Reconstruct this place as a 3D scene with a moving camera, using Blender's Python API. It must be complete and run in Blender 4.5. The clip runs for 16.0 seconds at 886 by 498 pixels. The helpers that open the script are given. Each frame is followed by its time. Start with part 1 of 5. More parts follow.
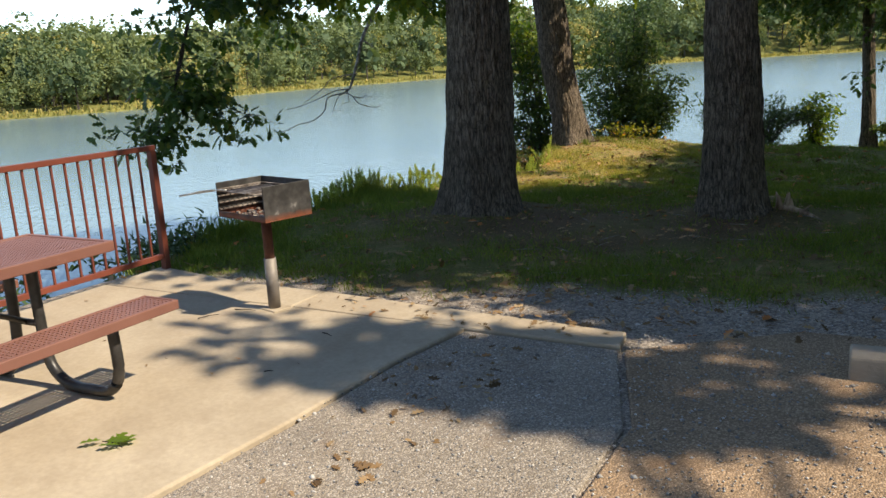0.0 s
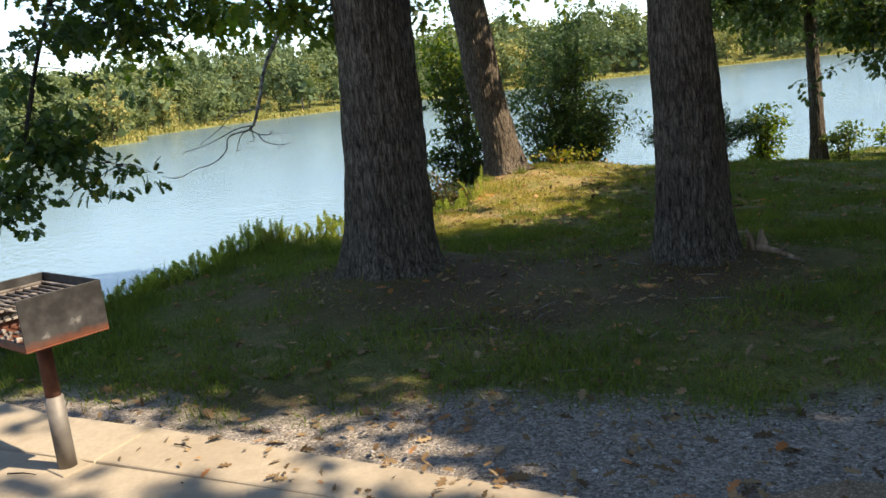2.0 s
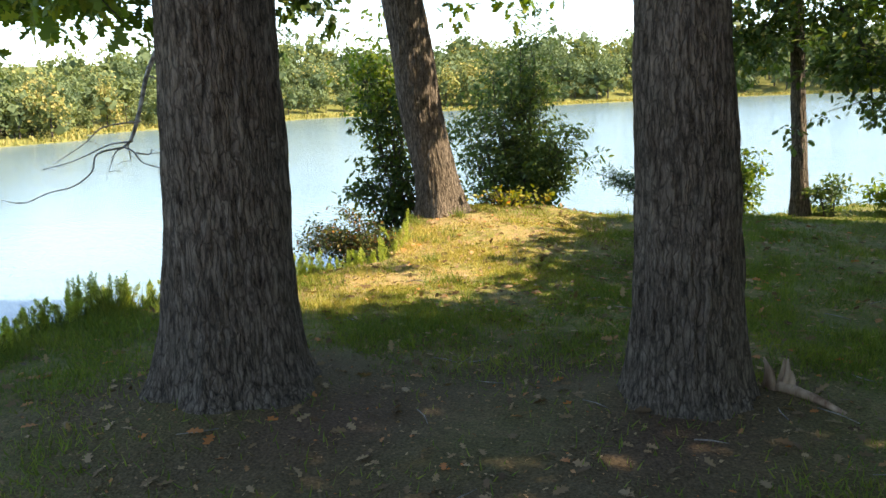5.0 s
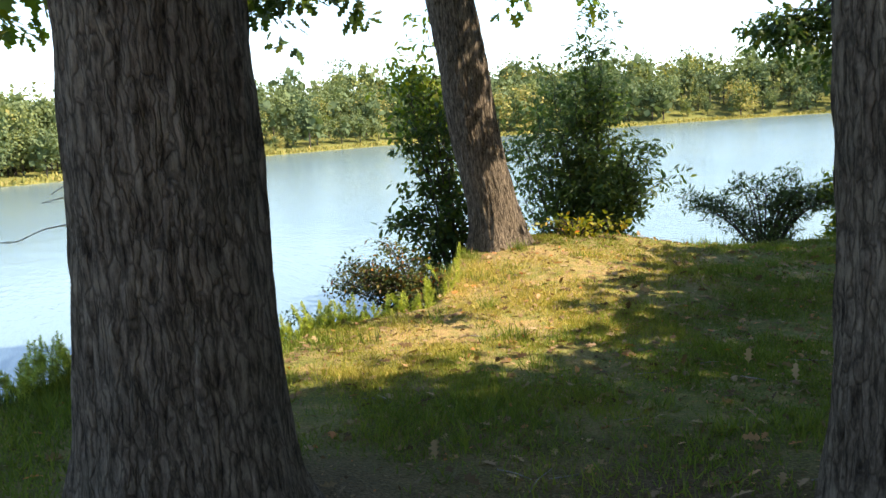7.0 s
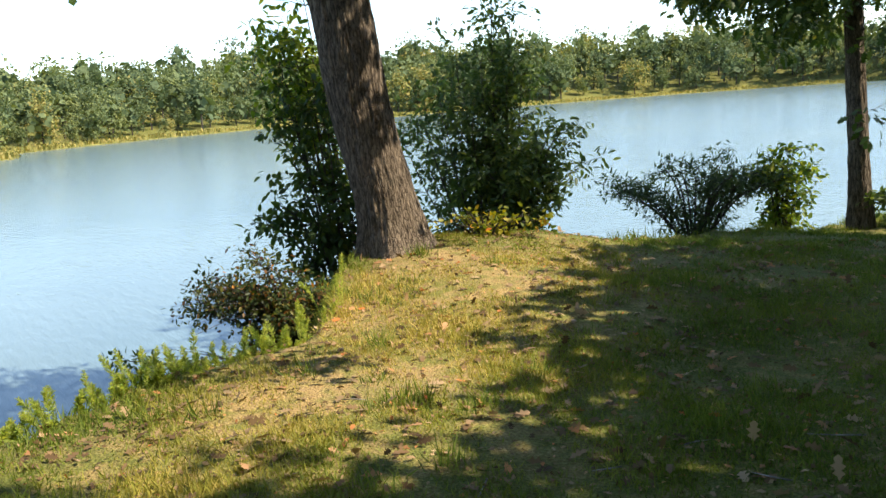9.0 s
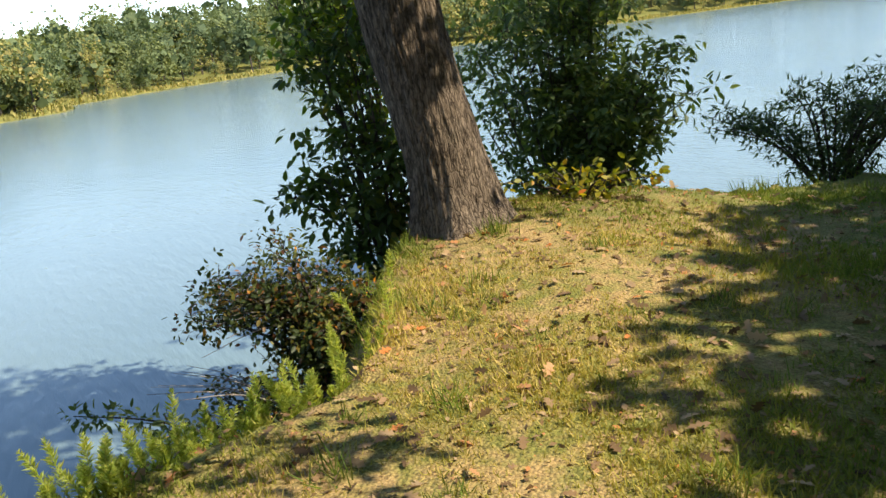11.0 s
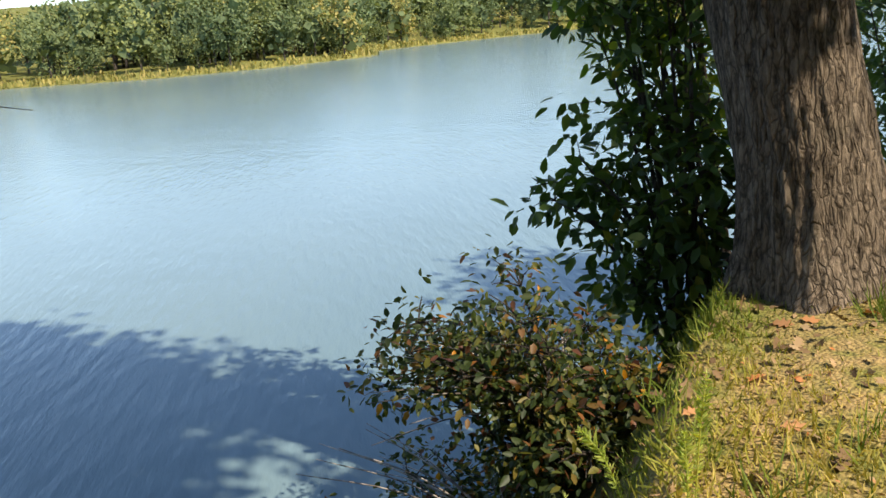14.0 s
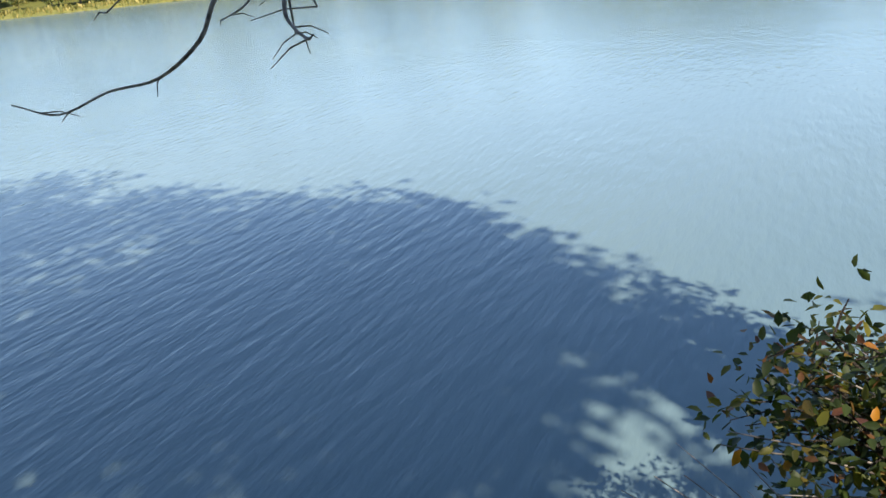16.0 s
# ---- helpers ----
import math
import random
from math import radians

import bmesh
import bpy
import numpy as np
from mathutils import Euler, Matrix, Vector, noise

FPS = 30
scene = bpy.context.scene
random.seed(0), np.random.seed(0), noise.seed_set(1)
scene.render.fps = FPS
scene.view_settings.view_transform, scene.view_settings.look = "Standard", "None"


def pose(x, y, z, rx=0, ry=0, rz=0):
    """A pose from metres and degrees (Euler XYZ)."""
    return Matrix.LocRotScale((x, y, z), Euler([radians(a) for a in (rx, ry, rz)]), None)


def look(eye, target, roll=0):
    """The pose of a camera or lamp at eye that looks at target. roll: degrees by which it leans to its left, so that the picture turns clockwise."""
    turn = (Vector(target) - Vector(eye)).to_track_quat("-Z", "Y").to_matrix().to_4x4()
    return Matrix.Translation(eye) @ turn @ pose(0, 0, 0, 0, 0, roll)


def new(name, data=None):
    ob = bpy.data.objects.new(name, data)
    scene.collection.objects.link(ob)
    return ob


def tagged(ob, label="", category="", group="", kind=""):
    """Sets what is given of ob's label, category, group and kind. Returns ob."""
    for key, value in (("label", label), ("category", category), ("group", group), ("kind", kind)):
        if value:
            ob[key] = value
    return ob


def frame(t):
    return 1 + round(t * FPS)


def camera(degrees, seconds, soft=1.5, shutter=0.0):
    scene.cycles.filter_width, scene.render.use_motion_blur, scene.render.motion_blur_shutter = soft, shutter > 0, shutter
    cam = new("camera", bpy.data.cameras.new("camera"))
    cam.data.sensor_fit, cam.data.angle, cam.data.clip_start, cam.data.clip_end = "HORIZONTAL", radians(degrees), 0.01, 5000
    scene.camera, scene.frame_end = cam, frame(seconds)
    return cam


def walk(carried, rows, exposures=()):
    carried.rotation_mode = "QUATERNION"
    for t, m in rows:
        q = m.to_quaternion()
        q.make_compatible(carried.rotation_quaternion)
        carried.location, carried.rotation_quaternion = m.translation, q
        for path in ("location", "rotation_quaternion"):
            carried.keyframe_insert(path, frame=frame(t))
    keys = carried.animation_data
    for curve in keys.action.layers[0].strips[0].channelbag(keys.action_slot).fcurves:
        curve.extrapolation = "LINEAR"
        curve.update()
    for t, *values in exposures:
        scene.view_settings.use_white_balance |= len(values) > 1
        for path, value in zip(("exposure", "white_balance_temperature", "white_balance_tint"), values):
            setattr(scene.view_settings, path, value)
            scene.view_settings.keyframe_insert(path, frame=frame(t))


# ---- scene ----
cam = camera(56.9, 16.0)
PATH = [
    (0, (4.941, -2.52, 1.585), (3.972, -0.827, 1.144), -3.3),
    (0.5, (4.851, -2.149, 1.568), (3.95, -0.415, 1.145), -1.7),
    (1, (4.719, -1.736, 1.599), (3.826, 0.006, 1.189), -2.8),
    (1.5, (4.622, -1.271, 1.604), (3.691, 0.455, 1.211), -5.2),
    (2, (4.463, -0.823, 1.582), (3.605, 0.94, 1.188), -6.0),
    (2.5, (4.314, -0.388, 1.6), (3.536, 1.413, 1.212), -5.4),
    (3, (4.216, 0.067, 1.64), (3.495, 1.894, 1.263), -5.0),
    (5.5, (3.737, 2.063, 1.633), (2.979, 3.881, 1.291), -2.1),
    (6, (3.598, 2.429, 1.586), (2.824, 4.256, 1.333), -3.0),
    (6.5, (3.308, 2.909, 1.499), (2.481, 4.713, 1.255), -3.7),
    (7, (3.102, 3.369, 1.477), (2.229, 5.144, 1.183), -3.8),
    (7.5, (2.841, 3.837, 1.434), (2.061, 5.655, 1.141), -3.0),
    (8, (2.693, 4.215, 1.425), (2.039, 6.081, 1.129), -3.8),
    (10.5, (1.83, 6.9, 1.422), (1.116, 8.706, 0.944), -6.1),
    (11, (1.556, 7.248, 1.406), (0.768, 9.016, 0.902), -7.5),
    (11.5, (1.283, 7.661, 1.406), (0.467, 9.407, 0.872), -7.0),
    (12, (1.028, 7.954, 1.372), (0.202, 9.698, 0.847), -3.7),
    (12.5, (0.849, 8.285, 1.354), (-0.055, 10.003, 0.874), -4.1),
    (13, (0.69, 8.678, 1.319), (-0.321, 10.334, 0.836), -4.7),
    (13.5, (0.52, 9.048, 1.28), (-0.522, 10.678, 0.774), -3.6),
    (14, (0.322, 9.335, 1.248), (-1.009, 10.732, 0.721), -4.9),
    (14.5, (0.146, 9.726, 1.245), (-1.439, 10.81, 0.687), -4.8),
    (15, (-0.013, 9.952, 1.187), (-1.655, 10.919, 0.577), -3.7),
    (15.5, (-0.234, 10.174, 1.169), (-1.95, 10.962, 0.51), -4.2),
    (16, (-0.39, 10.279, 1.141), (-2.226, 10.688, 0.46), -6.0),
]
walk(cam, [(t, look(e, g, r)) for t, e, g, r in PATH], [(0, 0.95, 7300, 10), (2, 1.22, 7400, 11), (3.2, 1.42, 7500, 11), (5.5, 1.88, 7700, 12), (6.5, 1.76, 7600, 12), (8, 1.46, 7200, 10), (11, 1.2, 7300, 11), (13.5, 1.1, 7300, 11), (16, 1.0, 6900, 10)])

# ---- light ----
SUN = Vector((0.672, 0.06, 0.738)).normalized()
sun = new("sun", bpy.data.lights.new("sun", "SUN"))
sun.data.energy, sun.data.angle, sun.data.color = 3.9, radians(0.55), (1.0, 0.93, 0.80)
sun.matrix_world = look(SUN * 60, (0, 0, 0))
world = bpy.data.worlds.new("sky")
scene.world = world
world.use_nodes = True
sky = world.node_tree.nodes.new("ShaderNodeTexSky")
sky.sky_type, sky.sun_disc = "NISHITA", False
sky.sun_elevation, sky.sun_rotation = math.asin(SUN.z), math.atan2(SUN.x, SUN.y)
sky.air_density, sky.dust_density, sky.ozone_density = 0.8, 0.0, 2.2
world.node_tree.links.new(sky.outputs[0], world.node_tree.nodes["Background"].inputs[0])
world.node_tree.nodes["Background"].inputs[1].default_value = 0.15

WATER = -1.9
rng = np.random.default_rng(7)


# ---- materials ----
class Mat:
    """A small wrapper round a node material."""

    def __init__(self, name, rough=0.8, metal=0.0, spec=0.3):
        self.m = bpy.data.materials.new(name)
        self.m.use_nodes = True
        self.t = self.m.node_tree
        self.b = self.t.nodes["Principled BSDF"]
        self.b.inputs["Roughness"].default_value = rough
        self.b.inputs["Metallic"].default_value = metal
        self.b.inputs["Specular IOR Level"].default_value = spec

    def node(self, kind, **sets):
        n = self.t.nodes.new(kind)
        for k, v in sets.items():
            n.inputs[k.replace("_", " ")].default_value = v
        return n

    def link(self, a, b):
        self.t.links.new(a, b)

    def coord(self, scale=(1, 1, 1), space="Object"):
        mp = self.node("ShaderNodeMapping")
        mp.inputs["Scale"].default_value = scale
        self.link(self.node("ShaderNodeTexCoord").outputs[space], mp.inputs[0])
        return mp.outputs[0]

    def noise(self, scale, detail=4.0, where=None, rough=0.55):
        n = self.node("ShaderNodeTexNoise", Scale=scale, Detail=detail, Roughness=rough)
        self.link(where or self.coord(), n.inputs["Vector"])
        return n.outputs[0]

    def voronoi(self, scale, where=None, feature="F1", out="Distance"):
        n = self.node("ShaderNodeTexVoronoi", Scale=scale)
        n.feature = feature
        self.link(where or self.coord(), n.inputs["Vector"])
        return n.outputs[out]

    def ramp(self, fac, *stops):
        n = self.node("ShaderNodeValToRGB")
        r = n.color_ramp
        while len(r.elements) < len(stops):
            r.elements.new(0.5)
        for e, (p, c) in zip(r.elements, stops):
            e.position, e.color = p, (*c, 1)
        self.link(fac, n.inputs[0])
        return n.outputs[0]

    def mix(self, fac, a, b, how="MIX"):
        n = self.node("ShaderNodeMix")
        n.data_type, n.blend_type = "RGBA", how
        for v, i in ((fac, 0), (a, 6), (b, 7)):
            if isinstance(v, (int, float)):
                n.inputs[i].default_value = v
            elif isinstance(v, tuple):
                n.inputs[i].default_value = (*v, 1)
            else:
                self.link(v, n.inputs[i])
        return n.outputs[2]

    def maths(self, how, a, b=0.0):
        n = self.node("ShaderNodeMath")
        n.operation = how
        for i, v in enumerate((a, b)):
            if isinstance(v, (int, float)):
                n.inputs[i].default_value = v
            else:
                self.link(v, n.inputs[i])
        return n.outputs[0]

    def attr(self, name, out="Fac"):
        n = self.node("ShaderNodeAttribute")
        n.attribute_name = name
        return n.outputs[out]

    def island(self):
        return self.node("ShaderNodeNewGeometry").outputs["Random Per Island"]

    def color(self, c):
        self.link(c, self.b.inputs["Base Color"])
        return self

    def bump(self, height, strength=0.5, distance=0.02):
        n = self.node("ShaderNodeBump", Strength=strength, Distance=distance)
        self.link(height, n.inputs["Height"])
        self.link(n.outputs[0], self.b.inputs["Normal"])
        return self


def leaf_material(name, stops, through_light=0.35, rough=0.5, spec=0.35, tint=False):
    """Leaves: colour varied from leaf to leaf, some light let through."""
    m = Mat(name, rough, 0, spec)
    c = m.ramp(m.attr("tint") if tint else m.island(), *stops)
    v = m.noise(0.6, 2)
    c = m.mix(0.45, c, m.ramp(v, (0.3, (0.55, 0.6, 0.5)), (0.7, (1.25, 1.2, 1.1))), "MULTIPLY")
    m.color(c)
    tr = m.node("ShaderNodeBsdfTranslucent")
    m.link(m.mix(1.0, c, (1.5, 1.45, 0.6), "MULTIPLY"), tr.inputs[0])
    mx = m.node("ShaderNodeMixShader")
    mx.inputs[0].default_value = through_light
    m.link(m.b.outputs[0], mx.inputs[1])
    m.link(tr.outputs[0], mx.inputs[2])
    m.link(mx.outputs[0], m.t.nodes["Material Output"].inputs[0])
    return m.m


def bark_material(name, dark, light, scale=1.0):
    m = Mat(name, 0.95, 0, 0.1)
    w = m.coord((1, 1, 0.24))
    ridges = m.noise(34 * scale, 6, w, 0.7)
    wob = m.node("ShaderNodeVectorMath")
    wob.operation = "MULTIPLY_ADD"
    nz = m.node("ShaderNodeTexNoise", Scale=9.0, Detail=3.0)
    m.link(m.coord(), nz.inputs["Vector"])
    m.link(nz.outputs[1], wob.inputs[0])
    wob.inputs[1].default_value = (0.06, 0.06, 0.05)
    m.link(m.coord((1, 1, 0.13)), wob.inputs[2])
    plates = m.voronoi(33 * scale, wob.outputs[0], "DISTANCE_TO_EDGE")
    big = m.noise(1.6, 3)
    c = m.ramp(ridges, (0.33, dark), (0.52, tuple((a + b) / 2 for a, b in zip(dark, light))), (0.72, light))
    c = m.mix(0.5, c, m.ramp(big, (0.3, (0.6, 0.58, 0.55)), (0.7, (1.25, 1.2, 1.15))), "MULTIPLY")
    c = m.mix(m.ramp(m.noise(3.5, 4), (0.56, (0, 0, 0)), (0.7, (0.3, 0.3, 0.3))), c, (0.09, 0.09, 0.07))
    c = m.mix(m.ramp(plates, (0.0, (0.6, 0.6, 0.6)), (0.13, (0, 0, 0))), c, tuple(0.5 * v for v in dark))
    m.color(c)
    h = m.maths("ADD", m.maths("MULTIPLY", ridges, 0.9), m.maths("MINIMUM", m.maths("MULTIPLY", plates, 2.0), 0.35))
    return m.bump(h, 0.9, 0.035).m


MAT = {}
MAT["bark"] = bark_material("oak_bark", (0.034, 0.027, 0.021), (0.31, 0.26, 0.205))
MAT["bark_grey"] = bark_material("grey_bark", (0.035, 0.027, 0.021), (0.33, 0.265, 0.205))
MAT["twig"] = bark_material("twig_bark", (0.05, 0.042, 0.036), (0.16, 0.14, 0.12), 3)
m = Mat("dead_wood", 0.85)
m.color(m.ramp(m.noise(14, 4), (0.35, (0.09, 0.075, 0.065)), (0.65, (0.38, 0.34, 0.30))))
MAT["dead"] = m.m
MAT["oak_leaf"] = leaf_material("oak_leaf", ((0.0, (0.034, 0.068, 0.018)), (0.6, (0.068, 0.12, 0.026)), (0.93, (0.12, 0.17, 0.034)), (1.0, (0.24, 0.22, 0.045))))
MAT["bright_leaf"] = leaf_material("bright_leaf", ((0.0, (0.07, 0.13, 0.02)), (0.6, (0.14, 0.22, 0.03)), (1.0, (0.28, 0.30, 0.04))), 0.5)
MAT["shrub_leaf"] = leaf_material("shrub_leaf", ((0.0, (0.055, 0.095, 0.034)), (0.6, (0.095, 0.15, 0.05)), (1.0, (0.18, 0.22, 0.065))), 0.45)
MAT["willow_leaf"] = leaf_material("willow_leaf", ((0.0, (0.04, 0.08, 0.03)), (0.7, (0.075, 0.125, 0.05)), (1.0, (0.13, 0.18, 0.07))), 0.35)
MAT["rust_leaf"] = leaf_material("rust_leaf", ((0.0, (0.025, 0.042, 0.015)), (0.6, (0.06, 0.085, 0.022)), (0.8, (0.16, 0.15, 0.03)), (0.9, (0.18, 0.085, 0.03)), (0.97, (0.12, 0.045, 0.03)), (1.0, (0.66, 0.28, 0.03))), 0.4)
MAT["yellow_leaf"] = leaf_material("yellow_leaf", ((0.0, (0.10, 0.14, 0.02)), (0.5, (0.26, 0.25, 0.03)), (0.85, (0.40, 0.32, 0.03)), (1.0, (0.45, 0.14, 0.02))), 0.45)
MAT["frond"] = leaf_material("frond", ((0.0, (0.26, 0.34, 0.07)), (0.6, (0.42, 0.48, 0.12)), (1.0, (0.56, 0.54, 0.18))), 0.55)
MAT["grass"] = leaf_material("grass_blade", ((0.0, (0.085, 0.138, 0.024)), (0.3, (0.17, 0.22, 0.04)), (0.55, (0.26, 0.26, 0.05)), (0.8, (0.40, 0.33, 0.09)), (1.0, (0.54, 0.42, 0.16))), 0.3, 0.6, 0.2, True)
MAT["litter"] = leaf_material("fallen_leaf", ((0.0, (0.09, 0.055, 0.03)), (0.5, (0.24, 0.15, 0.08)), (0.85, (0.40, 0.28, 0.17)), (1.0, (0.50, 0.17, 0.05))), 0.15, 0.7, 0.2)
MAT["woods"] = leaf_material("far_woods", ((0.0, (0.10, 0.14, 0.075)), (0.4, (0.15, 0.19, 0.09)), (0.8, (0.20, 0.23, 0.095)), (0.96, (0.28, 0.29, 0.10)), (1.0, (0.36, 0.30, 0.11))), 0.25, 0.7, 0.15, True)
MAT["reeds"] = leaf_material("reeds", ((0.0, (0.18, 0.19, 0.06)), (0.6, (0.34, 0.30, 0.10)), (1.0, (0.46, 0.37, 0.15))), 0.3, 0.7, 0.15)

# the ground: mown grass over dry clay, bare soil under the trees, a worn gravel lot
m = Mat("ground", 0.95, 0, 0.15)
fine, mid, big = m.noise(60, 5), m.noise(7, 5), m.noise(0.9, 4)
stones = m.voronoi(55, None, "F1", "Color")
stone_d = m.voronoi(55)
soil = m.ramp(fine, (0.3, (0.055, 0.034, 0.021)), (0.7, (0.17, 0.11, 0.068)))
dry = m.ramp(fine, (0.3, (0.22, 0.145, 0.062)), (0.7, (0.45, 0.32, 0.14)))
turf = m.ramp(fine, (0.3, (0.09, 0.095, 0.022)), (0.7, (0.25, 0.24, 0.065)))
gravel = m.mix(0.85, m.ramp(m.noise(90, 3), (0.3, (0.16, 0.135, 0.115)), (0.7, (0.42, 0.37, 0.32))), m.ramp(m.maths("MULTIPLY", stones, 1.0), (0.05, (0.45, 0.43, 0.42)), (0.5, (0.95, 0.92, 0.88)), (0.95, (1.6, 1.55, 1.5))), "MULTIPLY")
lush = m.ramp(fine, (0.3, (0.064, 0.08, 0.02)), (0.7, (0.175, 0.192, 0.048)))
grassy = m.mix(m.ramp(m.maths("ADD", m.maths("MULTIPLY", mid, 0.6), m.maths("MULTIPLY", big, 0.4)), (0.42, (0, 0, 0)), (0.58, (1, 1, 1))), dry, turf)
clay = m.ramp(mid, (0.35, (0.36, 0.235, 0.13)), (0.65, (0.52, 0.36, 0.215)))
c = m.mix(m.maths("MULTIPLY", m.attr("lush"), m.ramp(mid, (0.36, (0.55, 0.55, 0.55)), (0.56, (1, 1, 1)))), grassy, lush)
c = m.mix(m.attr("soil"), c, soil)
c = m.mix(m.attr("clay"), c, clay)
c = m.mix(m.attr("lot"), c, gravel)
c = m.mix(m.attr("reed"), c, m.ramp(m.noise(0.8, 4), (0.3, (0.13, 0.14, 0.04)), (0.7, (0.30, 0.27, 0.08))))
c = m.mix(m.attr("bank"), c, (0.035, 0.028, 0.02))
m.color(c)
m.bump(m.maths("ADD", m.maths("MULTIPLY", fine, 0.6), m.maths("SUBTRACT", 0.6, m.maths("MULTIPLY", stone_d, 0.8))), 0.7, 0.02)
MAT["ground"] = m.m

def lot_material(name, tone):
    """Chip seal: stone chips in dark binder, dusty in patches."""
    m = Mat(name, 0.9, 0, 0.25)
    st = m.voronoi(105, None, "F1", "Color")
    sd = m.voronoi(105)
    c = m.ramp(st, (0.1, (0.22, 0.19, 0.16)), (0.55, (0.34, 0.295, 0.25)), (0.9, (0.50, 0.45, 0.40)))
    c = m.mix(m.ramp(sd, (0.3, (0, 0, 0)), (0.65, (0.5, 0.5, 0.5))), c, (0.13, 0.115, 0.10))
    c = m.mix(0.6, c, m.ramp(m.noise(1.2, 5), (0.3, (0.7, 0.67, 0.63)), (0.7, (1.25, 1.18, 1.08))), "MULTIPLY")
    c = m.mix(m.ramp(m.noise(3, 5), (0.58, (0, 0, 0)), (0.72, (0.5, 0.5, 0.5))), c, (0.19, 0.13, 0.085))
    m.color(m.mix(1.0, c, tone, "MULTIPLY"))
    return m.bump(m.maths("SUBTRACT", 1.0, sd), 0.7, 0.009).m


MAT["lot"] = lot_material("asphalt_gravel", (1.0, 1.0, 1.0))
MAT["lot_brown"] = lot_material("brown_gravel", (1.05, 0.86, 0.68))

m = Mat("concrete", 0.85, 0, 0.3)
c = m.ramp(m.noise(1.3, 5), (0.3, (0.33, 0.265, 0.19)), (0.7, (0.46, 0.385, 0.29)))
c = m.mix(0.5, c, m.ramp(m.noise(40, 4), (0.3, (0.8, 0.78, 0.75)), (0.7, (1.12, 1.1, 1.08))), "MULTIPLY")
c = m.mix(m.ramp(m.noise(4, 6), (0.55, (0, 0, 0)), (0.75, (0.5, 0.5, 0.5))), c, (0.27, 0.21, 0.15))
m.color(c)
MAT["concrete"] = m.bump(m.noise(120, 3), 0.25, 0.004).m
m = Mat("grey_concrete", 0.9, 0, 0.25)
m.color(m.mix(m.ramp(m.noise(5, 5), (0.45, (0, 0, 0)), (0.7, (0.7, 0.7, 0.7))), (0.36, 0.30, 0.235), (0.20, 0.165, 0.13)))
MAT["block"] = m.bump(m.noise(70, 4), 0.4, 0.006).m

m = Mat("rust_red_paint", 0.55, 0, 0.4)
c = m.ramp(m.noise(3, 4), (0.3, (0.105, 0.028, 0.018)), (0.7, (0.18, 0.046, 0.027)))
m.color(m.mix(m.ramp(m.noise(18, 5), (0.62, (0, 0, 0)), (0.72, (1, 1, 1))), c, (0.12, 0.04, 0.025)))
MAT["red"] = m.bump(m.noise(60, 3), 0.2, 0.003).m
m = Mat("brown_plastic_coat", 0.5, 0, 0.4)
c = m.ramp(m.noise(2.5, 4), (0.3, (0.165, 0.073, 0.056)), (0.7, (0.22, 0.102, 0.078)))
m.color(m.mix(m.ramp(m.noise(30, 5), (0.66, (0, 0, 0)), (0.74, (0.5, 0.5, 0.5))), c, (0.30, 0.20, 0.16)))
MAT["brown"] = m.m
m = Mat("black_pipe", 0.4, 0.0, 0.5)
m.color(m.ramp(m.noise(12, 4), (0.4, (0.018, 0.017, 0.016)), (0.75, (0.055, 0.05, 0.048))))
MAT["pipe"] = m.m
m = Mat("sooty_steel", 0.6, 0.35, 0.4)
c = m.ramp(m.noise(9, 6), (0.4, (0.035, 0.033, 0.032)), (0.62, (0.085, 0.08, 0.078)), (0.74, (0.35, 0.33, 0.31)))
z = m.node("ShaderNodeSeparateXYZ")
m.link(m.coord(), z.inputs[0])
rust = m.ramp(m.maths("ADD", z.outputs[2], m.maths("MULTIPLY", m.noise(14, 4), 0.06)), (0.03, (1, 1, 1)), (0.075, (0, 0, 0)))
m.color(m.mix(rust, c, (0.22, 0.07, 0.035)))
MAT["soot"] = m.bump(m.noise(40, 4), 0.3, 0.004).m
m = Mat("ashy_steel", 0.75, 0.2, 0.3)
m.color(m.ramp(m.noise(11, 5), (0.35, (0.10, 0.08, 0.07)), (0.65, (0.36, 0.31, 0.27))))
MAT["ash"] = m.m
m = Mat("rusty_pipe", 0.8, 0.2, 0.3)
m.color(m.ramp(m.noise(9, 5), (0.35, (0.06, 0.03, 0.022)), (0.65, (0.17, 0.075, 0.05))))
MAT["rust"] = m.m
m = Mat("grey_pipe", 0.6, 0.3, 0.4)
m.color(m.ramp(m.noise(9, 5), (0.35, (0.15, 0.13, 0.115)), (0.7, (0.28, 0.25, 0.22))))
MAT["greypipe"] = m.m
m = Mat("bright_steel", 0.35, 0.9, 0.5)
m.color(m.ramp(m.noise(20, 3), (0.35, (0.35, 0.33, 0.31)), (0.7, (0.62, 0.60, 0.58))))
MAT["steel"] = m.m
m = Mat("pale_splinter", 0.9)
m.color(m.ramp(m.noise(20, 4, m.coord((1, 1, 0.2))), (0.35, (0.16, 0.09, 0.055)), (0.7, (0.50, 0.36, 0.24))))
MAT["splinter"] = m.m
m = Mat("pebble", 0.85, 0, 0.3)
m.color(m.ramp(m.island(), (0.0, (0.13, 0.12, 0.115)), (0.6, (0.30, 0.285, 0.27)), (1.0, (0.52, 0.49, 0.46))))
MAT["pebble"] = m.m

